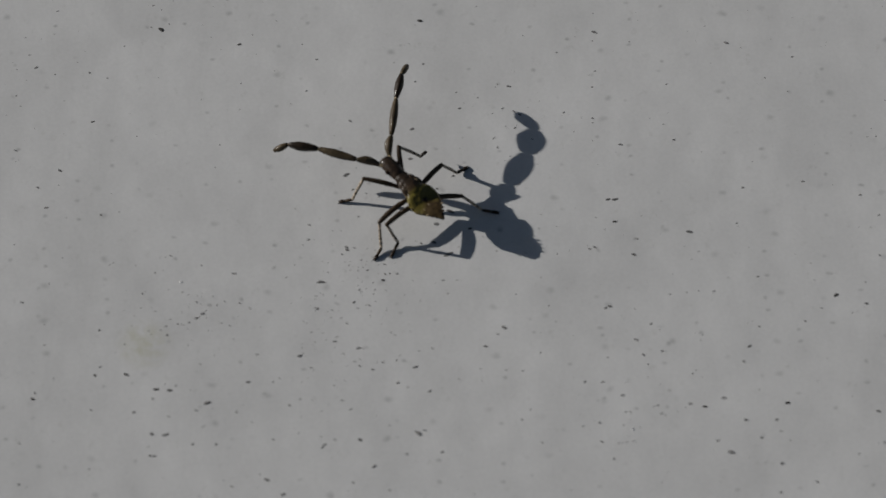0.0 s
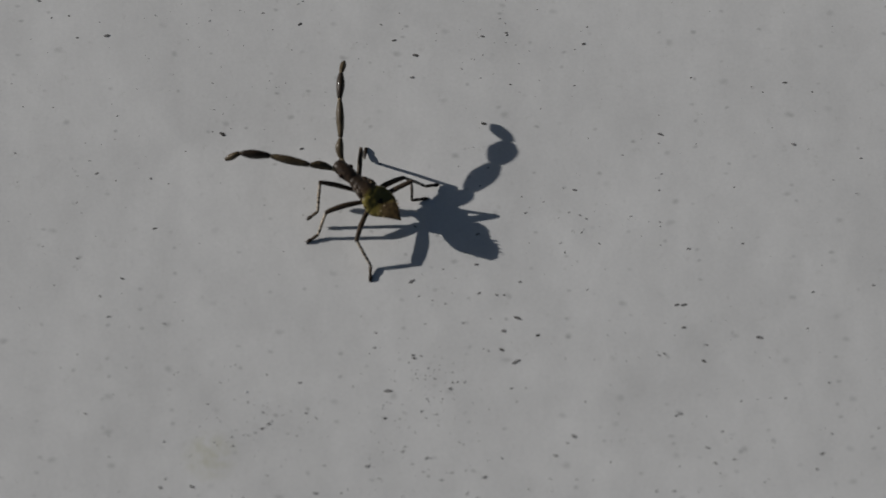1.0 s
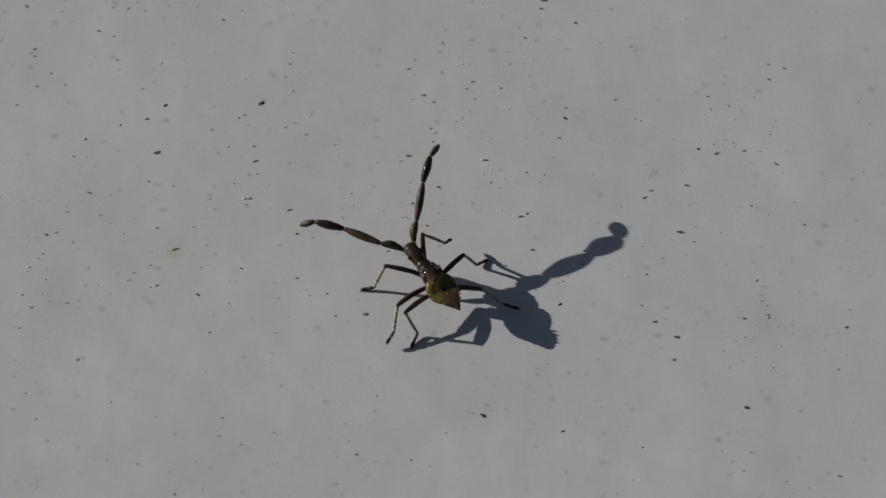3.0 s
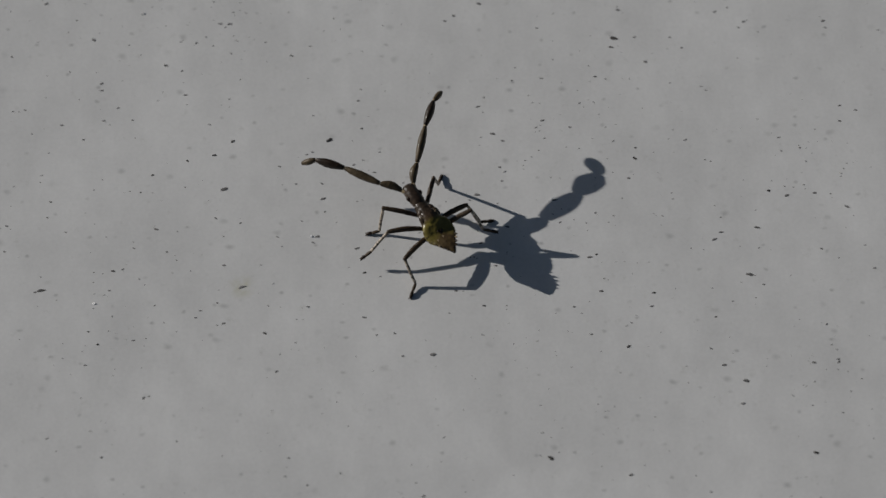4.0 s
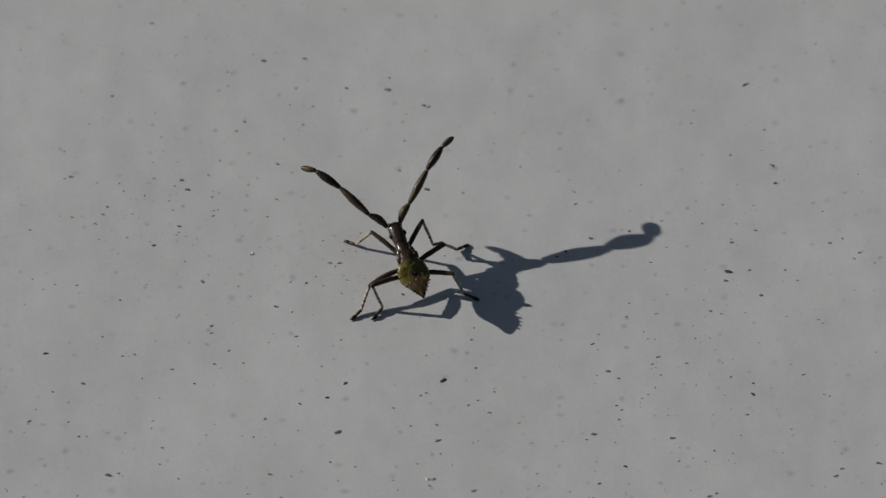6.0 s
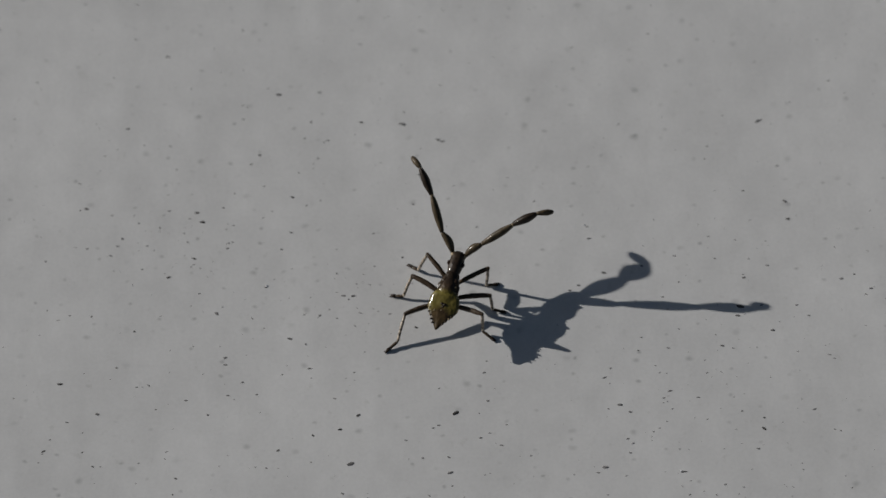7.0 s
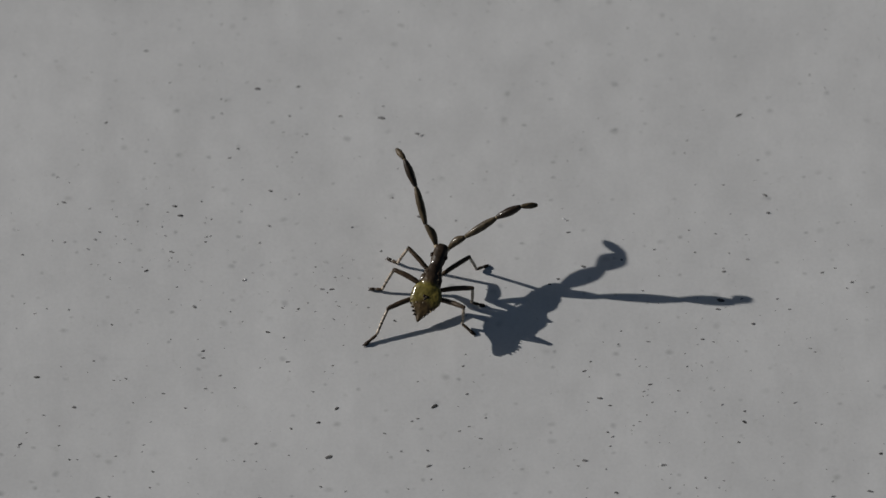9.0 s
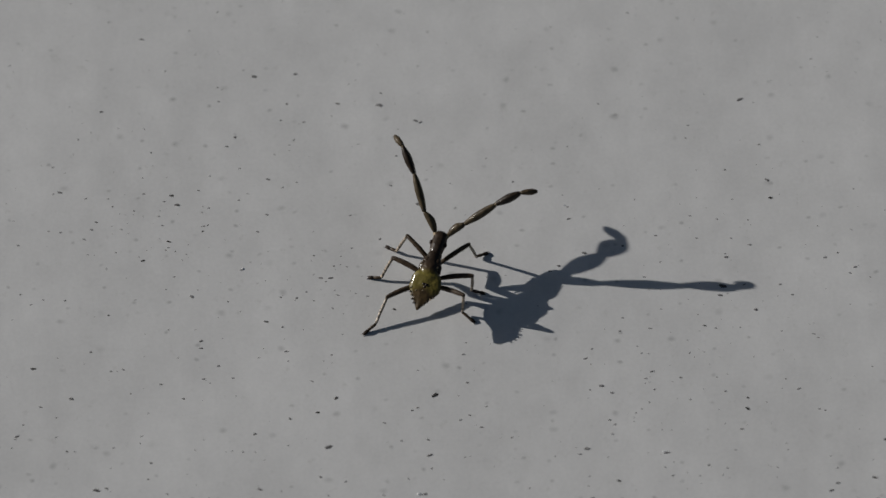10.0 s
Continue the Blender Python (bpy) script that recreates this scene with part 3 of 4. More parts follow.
def build_abdomen(insect):
    z = sagging_axis
    bm = bmesh.new()
    rows, sides = [], 32
    for y, w, _, belly in ABDOMEN_RINGS:
        row = []
        for k in range(sides):
            a = 2 * math.pi * k / sides
            x = w * math.cos(a)
            up = abdomen_top(x, y) if math.sin(a) > 0.05 else belly * math.sin(a)
            n = noise.noise(Vector((x, y, up)) * 2.3 + Vector((11, 0, 0))) * 0.09
            row.append(bm.verts.new(Vector((x * (1 + n * 0.5), y, z(y) + up + n)) * MM))
        rows.append(row)
    for a, b in zip(rows, rows[1:]):
        for k in range(sides):
            bm.faces.new((a[k], a[(k + 1) % sides], b[(k + 1) % sides], b[k]))
    bm.faces.new(rows[0])
    bm.faces.new(rows[-1])
    abdomen = part("abdomen", bm, ABDOMEN, insect, "glossy yellow-green abdomen with a brown tail")
    rng = random.Random(8)
    for sign in (-1, 1):
        for k, y in enumerate((-1.05, -1.5, -1.95, -2.35, -2.7, -3.05, -3.4, -3.75)):
            w, _ = abdomen_at(y)
            y += rng.uniform(-0.08, 0.08)
            root = Vector((sign * (w - 0.08), y, z(y) + 0.14))
            mat = PALE if k in (2, 5) else LEG_BROWN
            part("spine", spindle((0.08 if k < 4 else 0.26) + rng.uniform(-0.03, 0.05), 0.11, 0.07, 0.9, 0.2, 0.2, 5, sides=8), mat, abdomen, "short spine on the abdomen's edge",
                 along_bone(root, root + Vector((sign * 0.17, -0.08 - 0.025 * k, 0.12)), Vector((0, 0, 1))))
    for x, y, tall in ((-0.13, -1.64, 0.20), (0.15, -1.68, 0.22), (0.02, -1.92, 0.16)):
        root = Vector((x, y, z(y) + abdomen_top(x, y) - 0.13))
        part("back_knob", spindle(tall, 0.21, 0.19, 0.9, 0.3, 0.25, 6, sides=10), BLACK, abdomen, "dark knob on the middle of the back",
             along_bone(root, root + Vector((x * 0.3, -0.16, 0.20)), Vector((0, 1, 0))))
    for x, y in ((-0.32, -1.5), (-0.05, -2.5), (-0.72, -2.62)):
        part("pale_spot", spindle(0.20, 0.07, 0.05, 0.6, 0.6, sides=8), PALE, abdomen, "pale yellow fleck",
             pose(x * MM, y * MM, (z(y) + abdomen_top(x, y)) * MM))


def build_granules(insect):
    """Tiny shiny warts along the sides of the thorax and abdomen."""
    rng = random.Random(21)
    for name, parent, spots in (
        ("thorax", insect, [(sign * w, y, axis_height(y) + h) for sign in (-1, 1) for y, w, h in
                            ((0.45, 0.84, 0.42), (0.2, 0.90, 0.46), (-0.05, 0.84, 0.44), (1.3, 0.60, 0.36), (1.62, 0.50, 0.30), (0.9, 0.62, 0.40))]),
        ("abdomen", insect, [(sign * x, y, sagging_axis(y) + abdomen_top(x, y)) for sign in (-1, 1) for x, y in
                             ((0.70, 0.0), (1.0, -0.4), (1.2, -0.9), (1.38, -1.6), (1.2, -2.2))]),
    ):
        bm = bmesh.new()
        for x, y, z in spots:
            turn = pose((x + rng.uniform(-0.05, 0.05)) * MM, (y + rng.uniform(-0.08, 0.08)) * MM, z * MM)
            bmesh.ops.create_icosphere(bm, subdivisions=1, radius=rng.uniform(0.035, 0.07) * MM, matrix=turn)
        part("warts", bm, GLINT, parent, "tiny shiny warts on the " + name)


def build_feeler(insect, side):
    """Four flattened segments with narrow pale joints; the first one is curved."""
    inward = 1 if side == "left" else -1
    joints = [Vector((x * inward, y, z)) for x, y, z in FEELER_JOINTS[side]]
    sizes = [(0.41, 0.45, 0.50, 0.48), (0.40, 0.49, 0.55, 0.5), (0.42, 0.56, 0.5, 0.45), (0.32, 0.38, 0.6, 0.45)]
    first = None
    for k in range(4):
        a, b = joints[k], joints[k + 1]
        w, h, start, end = sizes[k]
        bm = spindle((b - a).length * 0.985, w, h, start, end, 0.55, 12, 0.0, 14, 0.17 * inward if k == 0 else 0.0)
        at = along_bone(a, b, Vector((0, 0, 1)))
        if first is None:
            bm.transform(at)
            first = part("antenna", bm, ANTENNA_BROWN, insect, "brown feeler of four flattened segments")
        else:
            part("antenna_segment", bm, BLACK if k == 2 else ANTENNA_BROWN, first,
                 ("", "long flattened brown segment", "broad flattened dark brown segment", "small pointed tip segment")[k], at)
            joint = bmesh.new()
            bmesh.ops.create_uvsphere(joint, u_segments=10, v_segments=6, radius=(0.20 if k == 2 else 0.14) * MM)
            part("joint", joint, PALE, first, "pale feeler joint", pose(a.x * MM, a.y * MM, a.z * MM))
    return first


def build_limb(insect, pair):
    """Thigh, banded shin, and a foot of two pieces with its claws."""
    _, thigh, shin, foot = LEG_SIZES[pair]
    wide = {"front": 0.25, "middle": 0.27, "hind": 0.26}[pair]
    upper = part("femur", spindle(thigh, wide, wide * 1.05, 0.75, 0.78, 0.6, 12, {"front": 0.10, "middle": 0.16, "hind": 0.14}[pair]), LEG_BROWN, insect, "brown thickened thigh")
    lower = part("tibia", spindle(shin, 0.16, 0.16, 0.95, 0.9, 0.4, 8, 0.04, 10), BANDED, insect, "thin shin with pale and brown bands")
    knee = bmesh.new()
    bmesh.ops.create_uvsphere(knee, u_segments=10, v_segments=6, radius=0.20 * MM)
    part("knee", knee, LEG_BROWN, lower)
    sole = part("tarsus", spindle(foot * 0.62, 0.165, 0.155, 0.85, 0.75, 0.5, 7, 0.0, 10), LEG_BROWN, insect, "brown foot")
    part("toe", spindle(foot * 0.44, 0.20, 0.17, 0.65, 0.6, 0.45, 7, 0.0, 10), BLACK, sole, "blunt dark end of the foot", pose(0, foot * 0.57 * MM, 0))
    for sign in (-1, 1):
        part("claw", spindle(0.24, 0.04, 0.04, 0.9, 0.3, 0.3, 5, 0.03, 6), BLACK, sole, "",
             along_bone(Vector((0.05 * sign, foot - 0.06, 0)), Vector((0.15 * sign, foot + 0.14, -0.03)), Vector((0, 0, 1))))
    return upper, lower, sole


def build_hips(insect):
    """Short segments that carry the legs down from the underside of the thorax."""
    for hip, _, _, _ in LEG_SIZES.values():
        for sign in (-1, 1):
            y = hip.y * 0.72
            root = Vector((sign * 0.34, y, axis_height(y) - 0.40))
            end = Vector((sign * hip.x, hip.y, hip.z))
            part("coxa", spindle((end - root).length + 0.12, 0.30, 0.30, 0.9, 0.7, 0.4, 7, sides=10), BROWN, insect, "short dark hip segment", along_bone(root, end, Vector((0, 1, 0.3))))


insect = tagged(new("insect"), "dark brown and olive long-legged bug nymph walking on painted surface", "insect")
insect.matrix_basis = insect_pose(0)
build_thorax(insect)
build_abdomen(insect)
build_head(insect)
build_granules(insect)
build_hips(insect)
FEELERS = {side: build_feeler(insect, side) for side in ("left", "right")}
LEGS = {leg: build_limb(insect, leg.split("_")[1]) for leg in FOOTFALLS}

# ---- dirt on the surface ----
# where the dirt lies, from near to far: millimetres east, north, and half the crumb's width
DIRT_A = [
    (16.7, -49.5, 0.115), (64.3, -49.3, 0.115), (26.9, -49.1, 0.115), (11.8, -48.7, 0.115), (-8.6, -48.5, 0.115), (23.4, -48.3, 0.115),
    (15.1, -48.0, 0.115), (25.4, -46.6, 0.17), (64.5, -46.3, 0.17), (4.3, -45.5, 0.115), (3.9, -45.5, 0.115), (31.9, -45.1, 0.115),
    (59.6, -45.1, 0.17), (20.4, -44.6, 0.115), (7.9, -44.3, 0.115), (10.2, -44.3, 0.115), (20.6, -44.3, 0.115), (24.0, -43.8, 0.115),
    (62.6, -43.6, 0.115), (5.3, -43.3, 0.17), (4.0, -43.2, 0.115), (29.6, -43.1, 0.17), (47.1, -42.0, 0.115), (61.1, -41.7, 0.115),
    (64.1, -41.7, 0.115), (50.0, -40.9, 0.115), (73.9, -40.8, 0.115), (23.1, -40.6, 0.115), (57.2, -40.3, 0.115), (55.8, -40.0, 0.115),
    (9.2, -39.9, 0.17), (65.2, -39.9, 0.17), (-7.6, -39.5, 0.115),
]
DIRT_B = [
    (59.1, -39.4, 0.17), (49.3, -39.1, 0.115), (30.7, -38.7, 0.115), (5.6, -38.6, 0.115), (4.3, -38.5, 0.115), (45.7, -37.7, 0.115),
    (47.4, -37.7, 0.115), (13.1, -37.7, 0.17), (-1.7, -37.0, 0.115), (1.3, -36.9, 0.115), (19.2, -36.2, 0.115), (-1.2, -36.1, 0.115),
    (29.3, -36.1, 0.115), (61.1, -35.5, 0.115), (18.1, -34.9, 0.115), (51.4, -34.8, 0.115), (23.8, -34.1, 0.115), (36.1, -33.9, 0.115),
    (61.7, -33.9, 0.115), (21.5, -33.4, 0.115), (50.7, -33.2, 0.115), (-1.4, -32.2, 0.115), (37.9, -31.9, 0.17), (67.2, -31.2, 0.115),
    (8.0, -30.9, 0.115), (8.6, -30.4, 0.115), (19.8, -29.9, 0.115), (48.2, -29.6, 0.115), (73.2, -29.3, 0.115), (12.2, -29.3, 0.115),
    (-9.0, -29.2, 0.115), (70.3, -28.4, 0.17), (20.1, -27.0, 0.17),
]
DIRT_C = [
    (26.1, -26.8, 0.115), (62.7, -26.4, 0.115), (11.6, -26.1, 0.115), (74.7, -24.1, 0.115), (32.5, -24.0, 0.17), (50.6, -24.0, 0.17),
    (22.6, -23.5, 0.115), (46.3, -23.4, 0.115), (23.3, -23.3, 0.115), (46.8, -23.2, 0.115), (22.5, -23.2, 0.115), (31.1, -22.7, 0.115),
    (18.8, -22.4, 0.115), (56.1, -21.5, 0.17), (34.6, -21.2, 0.115), (31.3, -20.7, 0.17), (48.8, -20.4, 0.115), (27.4, -19.8, 0.115),
    (-1.6, -19.7, 0.115), (32.7, -19.3, 0.17), (-7.0, -18.9, 0.17), (48.9, -18.0, 0.115), (48.2, -18.0, 0.115), (23.1, -16.9, 0.115),
    (31.4, -16.8, 0.115), (61.5, -16.7, 0.115), (33.0, -15.4, 0.115), (22.3, -15.4, 0.115), (22.5, -15.2, 0.17), (-5.8, -14.8, 0.115),
    (28.7, -13.5, 0.115), (49.5, -11.9, 0.115), (54.8, -11.4, 0.115),
]
DIRT_D = [
    (28.9, -10.2, 0.115), (-2.7, -9.4, 0.115), (46.8, -9.0, 0.115), (39.0, -8.2, 0.115), (33.6, -7.9, 0.115), (38.5, -5.4, 0.115), (66.8, -2.1, 0.17),
    (11.6, -0.7, 0.17), (60.2, -0.5, 0.115), (47.1, 0.7, 0.17), (3.8, 1.0, 0.17), (29.6, 2.0, 0.17), (59.6, 6.4, 0.115), (-36.1, 6.9, 0.115),
    (50.3, 7.0, 0.115), (22.9, 9.7, 0.17), (-42.0, 10.4, 0.115), (39.7, 10.9, 0.115), (20.8, 11.4, 0.115), (29.6, 11.8, 0.115), (-7.9, 12.1, 0.17),
    (32.0, 12.2, 0.115), (-40.9, 12.7, 0.115), (19.5, 13.2, 0.115), (11.4, 13.3, 0.115), (-41.9, 14.1, 0.115), (-24.5, 14.2, 0.115),
    (-28.6, 15.2, 0.115), (-14.7, 16.1, 0.115), (46.1, 16.5, 0.115), (20.0, 16.7, 0.115), (6.0, 17.6, 0.115), (-2.9, 17.6, 0.115),
]
DIRT_E = [
    (-47.4, 18.4, 0.115), (-46.8, 18.6, 0.17), (-40.0, 18.7, 0.115), (-5.7, 19.2, 0.115), (-26.9, 19.3, 0.17), (13.9, 19.3, 0.115),
    (8.7, 19.4, 0.115), (-39.8, 20.9, 0.115), (-14.8, 21.1, 0.115), (23.4, 21.5, 0.17), (-28.8, 21.7, 0.115), (7.5, 23.2, 0.115), (8.2, 23.5, 0.115),
    (-37.8, 23.5, 0.115), (-15.6, 23.8, 0.115), (-20.0, 24.4, 0.115), (-3.3, 24.6, 0.115), (-19.6, 25.1, 0.115), (19.9, 25.4, 0.115),
    (-51.6, 25.6, 0.17), (-35.7, 25.7, 0.115), (20.6, 26.2, 0.115), (-0.7, 26.5, 0.115), (24.2, 26.8, 0.17), (-29.8, 27.0, 0.115),
    (-46.4, 28.6, 0.115), (33.2, 29.3, 0.115), (-19.2, 29.4, 0.17), (4.0, 29.6, 0.115), (-54.7, 29.9, 0.115), (-3.8, 30.1, 0.17), (-29.1, 30.3, 0.17),
    (27.2, 30.5, 0.17),
]
DIRT_F = [
    (30.0, 30.8, 0.115), (25.4, 31.0, 0.115), (-19.3, 31.1, 0.115), (-59.7, 31.6, 0.115), (-36.3, 31.8, 0.115), (11.4, 32.2, 0.115),
    (-14.1, 32.5, 0.115), (-16.2, 33.3, 0.115), (-32.9, 33.5, 0.115), (-30.2, 34.2, 0.115), (12.0, 34.5, 0.115), (-20.4, 34.7, 0.115),
    (-57.5, 34.9, 0.115), (-28.4, 35.8, 0.17), (-54.5, 35.8, 0.17), (-18.7, 36.1, 0.17), (-1.3, 36.3, 0.115), (-2.3, 37.1, 0.115),
    (26.5, 37.1, 0.115), (-45.7, 37.4, 0.115), (-41.5, 38.0, 0.115), (5.5, 38.0, 0.115), (2.7, 38.7, 0.115), (-50.7, 38.9, 0.115),
    (-20.4, 38.9, 0.115), (32.7, 39.1, 0.115), (-49.5, 39.1, 0.115), (-58.4, 39.2, 0.115), (34.3, 40.4, 0.115), (-52.8, 41.1, 0.115),
    (-33.4, 41.1, 0.115), (-41.9, 41.5, 0.115), (8.0, 43.9, 0.115),
]
DIRT_G = [
    (-35.5, 44.5, 0.115), (13.1, 45.7, 0.115), (-22.8, 45.9, 0.115), (9.6, 47.4, 0.115), (-43.0, 47.4, 0.17), (-60.1, 47.7, 0.115), (9.9, 48.4, 0.17),
    (12.0, 48.6, 0.115), (-29.2, 49.5, 0.115), (-30.2, 49.5, 0.115), (22.6, 49.9, 0.115), (31.4, 50.0, 0.115), (-7.3, 50.2, 0.115),
    (23.1, 50.6, 0.115), (-48.0, 51.6, 0.115), (10.3, 51.8, 0.17), (-3.9, 52.3, 0.115), (-60.6, 53.4, 0.115), (-45.5, 53.8, 0.115),
    (-24.3, 54.0, 0.115), (-42.1, 55.0, 0.115), (-52.9, 56.1, 0.115), (-5.4, 56.3, 0.115), (-35.7, 56.9, 0.115), (-44.8, 58.1, 0.17),
    (-20.5, 58.1, 0.17), (14.9, 58.7, 0.115), (-45.4, 59.2, 0.17), (-56.7, 59.6, 0.115), (-42.7, 59.8, 0.115), (-23.3, 60.3, 0.115),
    (14.6, 60.8, 0.17), (-35.7, 61.1, 0.115),
]
DIRT_H = [
    (-40.0, 65.0, 0.115), (28.5, 66.1, 0.17), (-20.4, 67.8, 0.115), (-20.9, 68.0, 0.115), (-52.9, 69.2, 0.115), (-24.6, 69.9, 0.17),
    (-28.8, 70.1, 0.115), (12.1, 70.4, 0.17), (-41.0, 70.4, 0.115), (-37.4, 73.4, 0.17), (-33.2, 73.7, 0.115), (-49.1, 78.0, 0.115),
]
# the fainter specks: millimetres east and north
DUST_A = [
    (67.8, -48.2), (14.4, -47.4), (48.4, -45.8), (28.5, -45.3), (71.9, -45.3), (3.7, -44.5), (-8.7, -44.2), (41.5, -44.1), (74.4, -44.1),
    (58.4, -43.9), (15.7, -43.8), (21.6, -43.8), (18.1, -43.1), (64.5, -42.9), (30.2, -42.8), (45.5, -42.4), (26.9, -42.3), (13.6, -41.9),
    (39.6, -41.7), (12.1, -40.9), (2.2, -40.9), (-1.9, -40.7), (8.2, -40.7), (40.4, -40.6), (17.2, -40.2), (52.7, -40.2), (4.0, -39.5), (18.2, -39.5),
    (-7.4, -38.9), (7.6, -38.5), (62.5, -38.5), (6.2, -38.1), (27.6, -37.8), (15.6, -37.7), (68.2, -37.6), (33.5, -37.4), (56.1, -36.8),
    (39.7, -36.5), (25.2, -36.4), (35.6, -36.3), (23.9, -36.0), (27.5, -35.4), (14.0, -34.8), (18.4, -34.7), (22.4, -34.7), (41.4, -34.6),
    (53.2, -34.4), (1.1, -33.7), (21.7, -32.9),
]
DUST_B = [
    (5.2, -32.7), (37.3, -32.6), (62.7, -31.8), (11.3, -31.7), (52.2, -31.5), (71.8, -30.3), (50.7, -29.9), (68.8, -29.8), (2.6, -29.8),
    (47.8, -29.8), (10.0, -29.5), (19.6, -28.5), (54.1, -28.3), (39.1, -28.3), (6.6, -28.1), (55.7, -28.1), (58.4, -28.0), (-6.4, -27.2),
    (73.2, -27.0), (68.2, -26.8), (32.0, -26.8), (16.7, -26.5), (27.5, -26.1), (3.9, -26.0), (24.6, -25.7), (8.4, -25.2), (24.0, -24.6),
    (22.1, -24.0), (51.0, -22.3), (18.9, -20.8), (60.8, -20.6), (23.7, -19.9), (74.8, -19.7), (25.7, -17.7), (73.0, -17.5), (30.7, -16.8),
    (-7.9, -16.7), (29.0, -16.6), (39.5, -16.3), (67.4, -16.0), (25.5, -14.0), (62.5, -13.8), (-10.2, -12.6), (37.4, -12.3), (27.6, -12.2),
    (74.8, -11.0), (-22.9, -9.7), (46.8, -9.5), (22.8, -9.3),
]
DUST_C = [
    (-24.5, -9.2), (-17.0, -8.5), (37.9, -7.9), (-26.1, -7.7), (-10.4, -6.5), (33.3, -6.1), (46.8, -5.5), (54.2, -5.2), (-26.6, -5.2), (29.2, -4.9),
    (-1.4, -4.5), (-6.6, -4.1), (-3.2, -3.9), (47.1, -3.7), (15.2, -3.7), (-8.5, -3.3), (30.0, -2.9), (19.4, -2.4), (-19.8, -2.3), (43.3, -1.6),
    (-22.0, -1.4), (-16.6, -1.0), (0.2, -0.9), (50.6, -0.4), (46.9, -0.3), (-39.9, 0.4), (-21.7, 0.6), (-39.0, 1.8), (-41.1, 3.2), (35.3, 3.6),
    (38.7, 6.2), (8.4, 6.9), (-35.6, 7.1), (29.4, 7.1), (22.6, 7.2), (33.2, 8.7), (-23.2, 10.0), (5.8, 10.9), (-10.8, 11.9), (-42.4, 11.9),
    (-22.9, 11.9), (8.7, 12.7), (40.1, 12.8), (-21.4, 13.2), (-37.4, 13.2), (31.4, 13.8), (-39.9, 14.2), (-11.7, 14.4), (-29.2, 15.0),
]
DUST_D = [
    (-21.4, 15.8), (11.7, 15.9), (-30.9, 16.6), (42.1, 16.6), (-6.3, 16.7), (-41.5, 16.7), (-35.5, 17.1), (-20.3, 17.2), (13.7, 17.8), (-40.5, 18.2),
    (21.7, 18.5), (24.0, 18.9), (19.7, 19.9), (-46.9, 20.1), (24.8, 20.4), (-13.2, 20.7), (9.0, 20.8), (-38.8, 21.1), (23.9, 21.4), (-25.1, 21.8),
    (-1.8, 22.1), (-33.5, 22.2), (-53.0, 22.4), (35.8, 22.4), (-50.7, 22.9), (-4.3, 23.0), (-34.5, 23.1), (32.3, 23.5), (-23.1, 23.9), (30.6, 24.5),
    (24.4, 24.5), (-50.6, 25.8), (-27.3, 26.5), (-46.6, 26.8), (-18.9, 27.9), (9.9, 27.9), (20.6, 27.9), (13.9, 28.2), (8.1, 28.2), (20.0, 29.2),
    (-37.4, 29.8), (-53.9, 29.9), (-33.0, 30.5), (15.7, 30.6), (-23.3, 30.9), (-21.9, 31.0), (-41.3, 31.2), (-59.8, 31.3), (-55.8, 31.5),
]
DUST_E = [
    (-47.4, 31.6), (-1.3, 31.7), (-59.1, 32.9), (-23.6, 33.0), (-55.9, 33.7), (-20.9, 34.4), (-13.6, 34.8), (13.9, 35.2), (12.1, 35.7), (17.1, 36.7),
    (-15.5, 37.5), (-30.8, 37.7), (2.1, 37.9), (-38.6, 38.1), (-50.1, 38.9), (24.4, 39.2), (-40.1, 39.5), (-29.7, 40.0), (-33.2, 40.0), (-3.8, 40.2),
    (2.4, 40.7), (-15.9, 40.7), (32.7, 40.9), (-41.9, 42.3), (19.2, 42.5), (-0.4, 43.3), (2.6, 43.6), (-45.2, 43.6), (9.1, 43.6), (11.5, 43.7),
    (-0.1, 44.8), (-51.2, 45.3), (-38.1, 45.7), (3.7, 45.8), (-30.8, 46.9), (-20.9, 47.0), (-55.6, 47.0), (-57.8, 47.1), (-32.5, 47.2), (-34.1, 47.3),
    (-25.5, 47.4), (16.8, 47.4), (15.6, 48.6), (24.6, 49.4), (2.1, 49.5), (-44.8, 49.7), (-38.1, 50.5), (31.2, 50.8), (-6.4, 50.8),
]
DUST_F = [
    (-28.9, 50.9), (20.2, 51.7), (-28.2, 52.0), (-30.9, 52.1), (-53.6, 52.3), (-0.0, 53.1), (-45.5, 53.1), (12.7, 53.2), (7.4, 54.0), (-54.0, 54.1),
    (3.3, 54.3), (-31.0, 54.9), (-36.6, 54.9), (-56.4, 54.9), (-53.3, 55.2), (-42.0, 55.6), (12.6, 56.1), (9.5, 56.2), (6.8, 56.6), (-27.3, 56.8),
    (-41.6, 57.7), (-5.5, 57.7), (-46.1, 58.5), (-6.0, 59.1), (-48.2, 59.4), (23.3, 59.7), (29.2, 59.8), (-34.2, 60.1), (33.9, 60.3), (-17.3, 60.5),
    (-32.8, 60.7), (-48.4, 61.3), (10.4, 62.0), (7.5, 62.0), (-38.6, 62.4), (-22.8, 63.8), (13.9, 65.0), (-26.7, 65.2), (6.5, 65.8), (-55.1, 65.9),
    (-39.2, 66.1), (6.8, 67.3), (-32.2, 67.9), (-34.6, 68.1), (-34.0, 70.1), (-41.1, 72.1), (-46.5, 74.1), (-20.7, 74.6), (-43.5, 76.1),
]
DUST_G = [
    (-7.1, 79.3), (0.8, 81.0), (-41.4, 81.3),
]


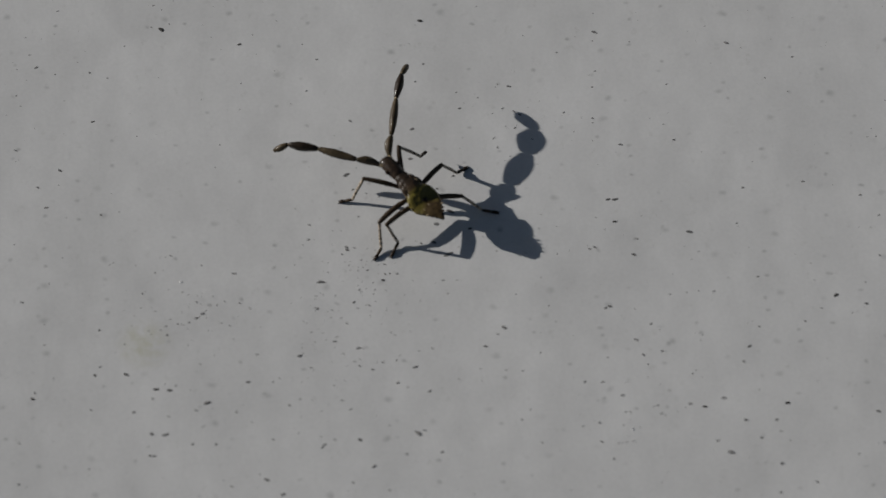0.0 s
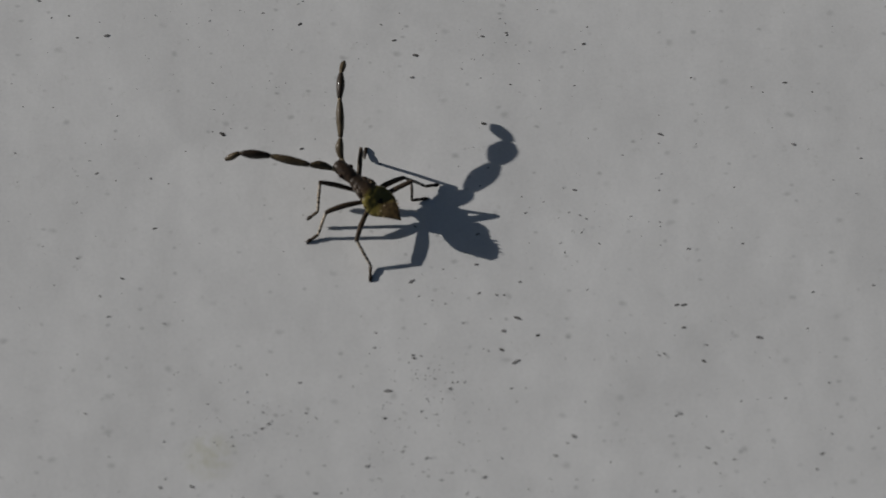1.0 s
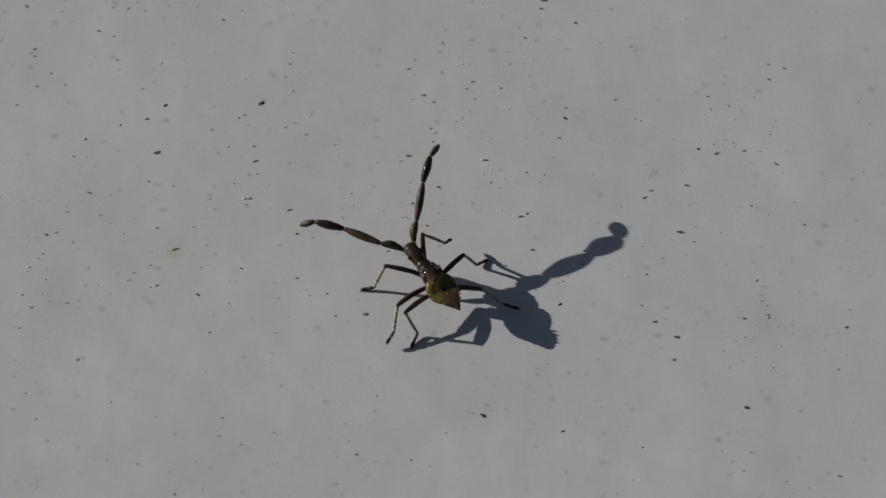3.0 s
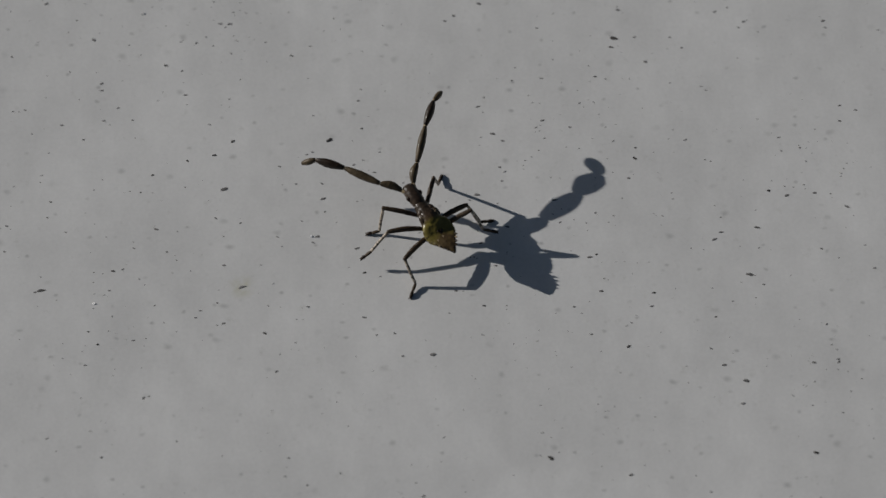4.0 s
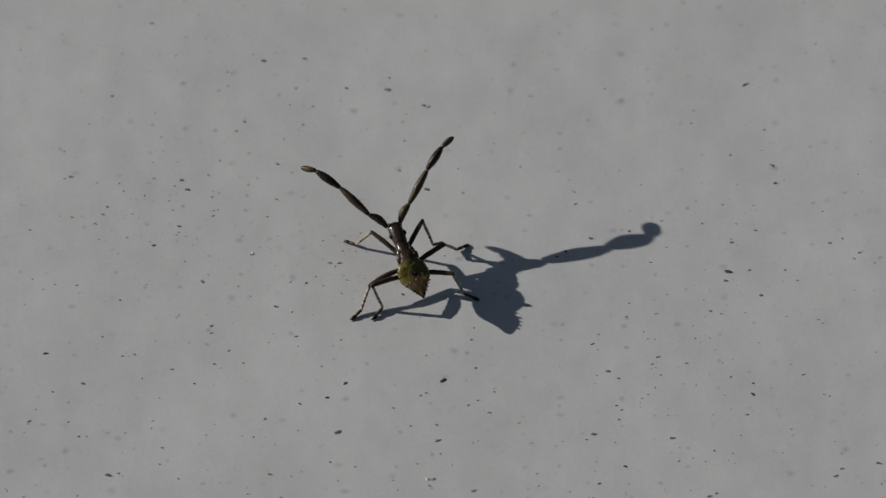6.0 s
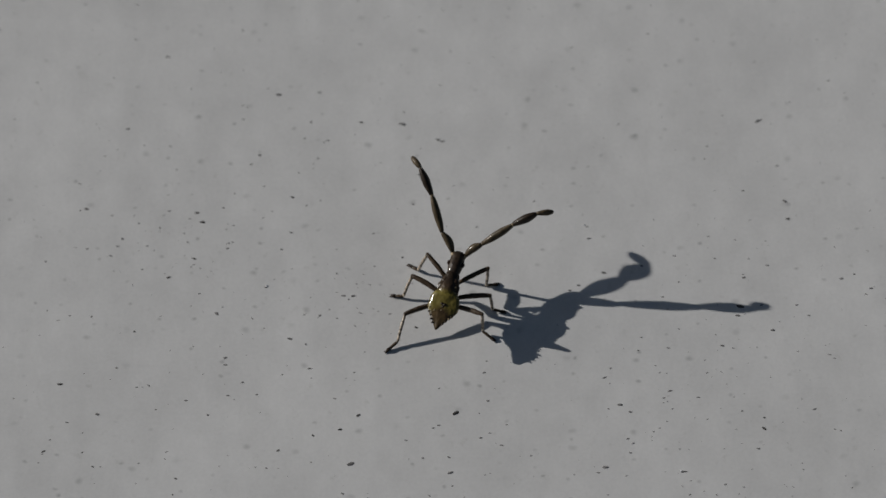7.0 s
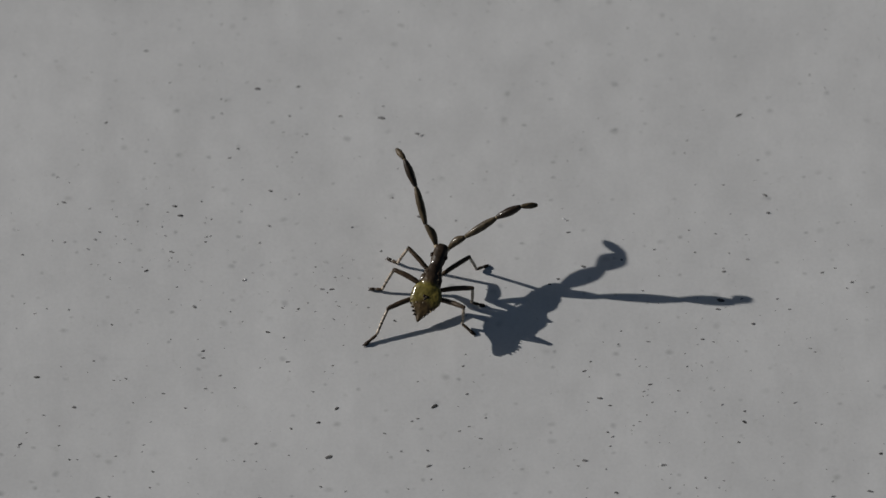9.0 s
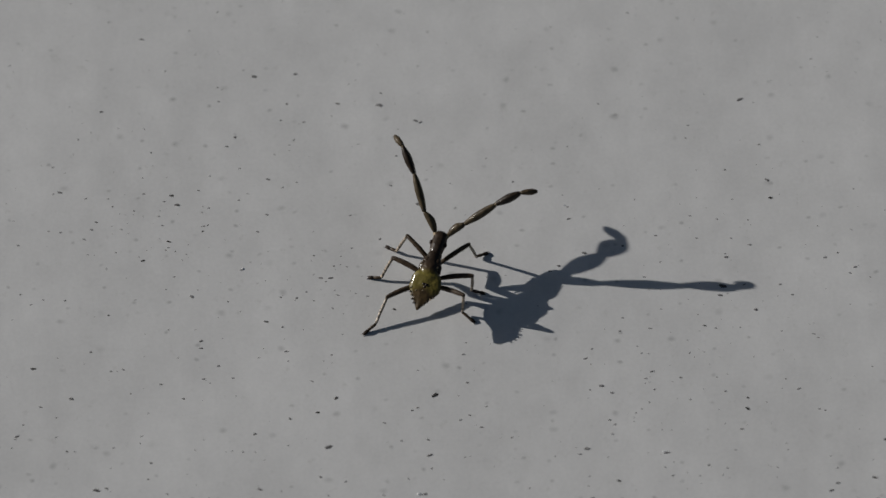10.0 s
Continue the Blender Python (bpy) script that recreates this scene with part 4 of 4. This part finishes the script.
def crumb_mesh(seed, mat):
    rng = random.Random(seed)
    bm = bmesh.new()
    bmesh.ops.create_icosphere(bm, subdivisions=1, radius=1.0)
    for v in bm.verts:
        v.co *= rng.uniform(0.65, 1.25)
        v.co.z = max(v.co.z, -0.1)
    bmesh.ops.scale(bm, vec=(1.35, 0.8, 0.5), verts=bm.verts)
    data = bpy.data.meshes.new("dirt_speck")
    bm.to_mesh(data)
    bm.free()
    data.materials.append(mat)
    return data


CRUMBS = [crumb_mesh(seed, DIRT) for seed in range(9)]
DUST_CRUMBS = [crumb_mesh(seed, DUST) for seed in range(9, 18)]


def lay_crumb(name, meshes, x, y, r, rng):
    """One crumb, lying flat, mostly longer from west to east."""
    speck = new(name, rng.choice(meshes))
    size = r * MM * rng.uniform(0.95, 1.65)
    turn = pose(x * MM, y * MM, 0, 0, 0, rng.uniform(-28, 28))
    speck.matrix_basis = turn @ Matrix.Diagonal((size * rng.uniform(0.95, 1.45), size, size * rng.uniform(0.35, 0.7), 1))
    return speck


rng = random.Random(5)
for strip in (DIRT_A, DIRT_B, DIRT_C, DIRT_D, DIRT_E, DIRT_F, DIRT_G, DIRT_H):
    for x, y, r in strip:
        speck = lay_crumb("dirt_speck", CRUMBS, x, y, r, rng)
        tagged(speck, "tiny dark brown crumb of dirt on grey paint", "dirt", "dirt crumbs on the surface")
for strip in (DUST_A, DUST_B, DUST_C, DUST_D, DUST_E, DUST_F, DUST_G):
    for x, y in strip:
        speck = lay_crumb("dust_speck", DUST_CRUMBS, x, y, rng.choice((0.065, 0.08, 0.095)), rng)
        tagged(speck, "tiny grey crumb of dust on grey paint", "dust", "dust specks on the surface")


def build_fine_dirt():
    """The faint grit between the crumbs, thicker in loose clusters."""
    rng = random.Random(11)
    verts, faces = [], []
    clusters = [(rng.uniform(-65, 80), rng.uniform(-55, 90), rng.uniform(2, 7)) for _ in range(14)]
    clusters += [(24, -25.5, 2.5), (24, -26, 3), (8, -30, 2), (22, -30, 3), (20, -32, 4), (24, -33, 5), (4, -30, 4), (-30, 47, 4), (-45, 52, 4), (13, 47, 5), (2, 33, 6)]
    spots = [(rng.uniform(-75, 90), rng.uniform(-60, 95)) for _ in range(1500)]
    spots = [(x, y, rng.choice((0.03, 0.04, 0.05, 0.05, 0.06, 0.06, 0.08))) for x, y in spots]
    for x, y, spread in clusters:
        spots += [(rng.gauss(x, spread), rng.gauss(y, spread), rng.choice((0.04, 0.05, 0.06, 0.07, 0.09))) for _ in range(26)]
    for x, y, r in spots:
        r *= MM
        turn, longer, k0 = rng.uniform(-0.7, 0.7), rng.uniform(1.0, 2.6), len(verts)
        for k in range(6):
            a = 2 * math.pi * k / 6
            px, py = longer * r * math.cos(a) * rng.uniform(0.6, 1.3), r * math.sin(a) * rng.uniform(0.6, 1.3)
            verts.append((x * MM + px * math.cos(turn) - py * math.sin(turn), y * MM + px * math.sin(turn) + py * math.cos(turn), -0.004 * MM))
        verts.append((x * MM, y * MM, r * rng.uniform(0.35, 0.7)))
        faces += [(k0 + k, k0 + (k + 1) % 6, k0 + 6) for k in range(6)]
    data = bpy.data.meshes.new("fine_dirt")
    data.from_pydata(verts, [], faces)
    data.materials.append(FINE_DIRT)
    return tagged(new("fine_dirt", data), "fine grey grit scattered over the painted surface", "dirt", kind="stuff")


build_fine_dirt()


def build_flake(x, y, size, seed):
    rng = random.Random(seed)
    bm = bmesh.new()
    count = 9
    low, top = [], []
    for k in range(count):
        a = 2 * math.pi * k / count
        r = size * rng.uniform(0.6, 1.1)
        low.append(bm.verts.new(Vector((r * math.cos(a) * 0.7, r * math.sin(a), 0)) * MM))
        top.append(bm.verts.new(Vector((r * 0.8 * math.cos(a) * 0.7, r * 0.8 * math.sin(a), size * rng.uniform(0.25, 0.6))) * MM))
    bm.faces.new(top)
    bm.faces.new(low)
    for k in range(count):
        bm.faces.new((low[k], low[(k + 1) % count], top[(k + 1) % count], top[k]))
    ob = mesh_object("paint_flake", bm, FLAKE, False)
    ob.matrix_basis = pose(x * MM, y * MM, 0, 0, 0, rng.uniform(0, 180))
    tagged(ob, "small raised white flake of paint", "paint flake", "white flakes on the surface")


for k, (x, y) in enumerate(((6.4, -27.0), (50.2, -42.7), (-41.5, 17.2), (-5.9, 57.9), (-38.0, 50.6), (-20.2, 25.1), (3.7, 29.7))):
    build_flake(x, y, 0.13 + 0.02 * (k % 3), k)


# ---- what moves ----
def motions():
    walk(insect, [(t, insect_pose(t)) for t in STEPS])
    for side, feeler in FEELERS.items():
        walk(feeler, [(t, feeler_pose(side, t)) for t in STEPS])
    for leg, pieces in LEGS.items():
        poses = [(t, limb_poses(leg, t)) for t in STEPS]
        for k, piece in enumerate(pieces):
            walk(piece, [(t, m[k]) for t, m in poses])


motions()
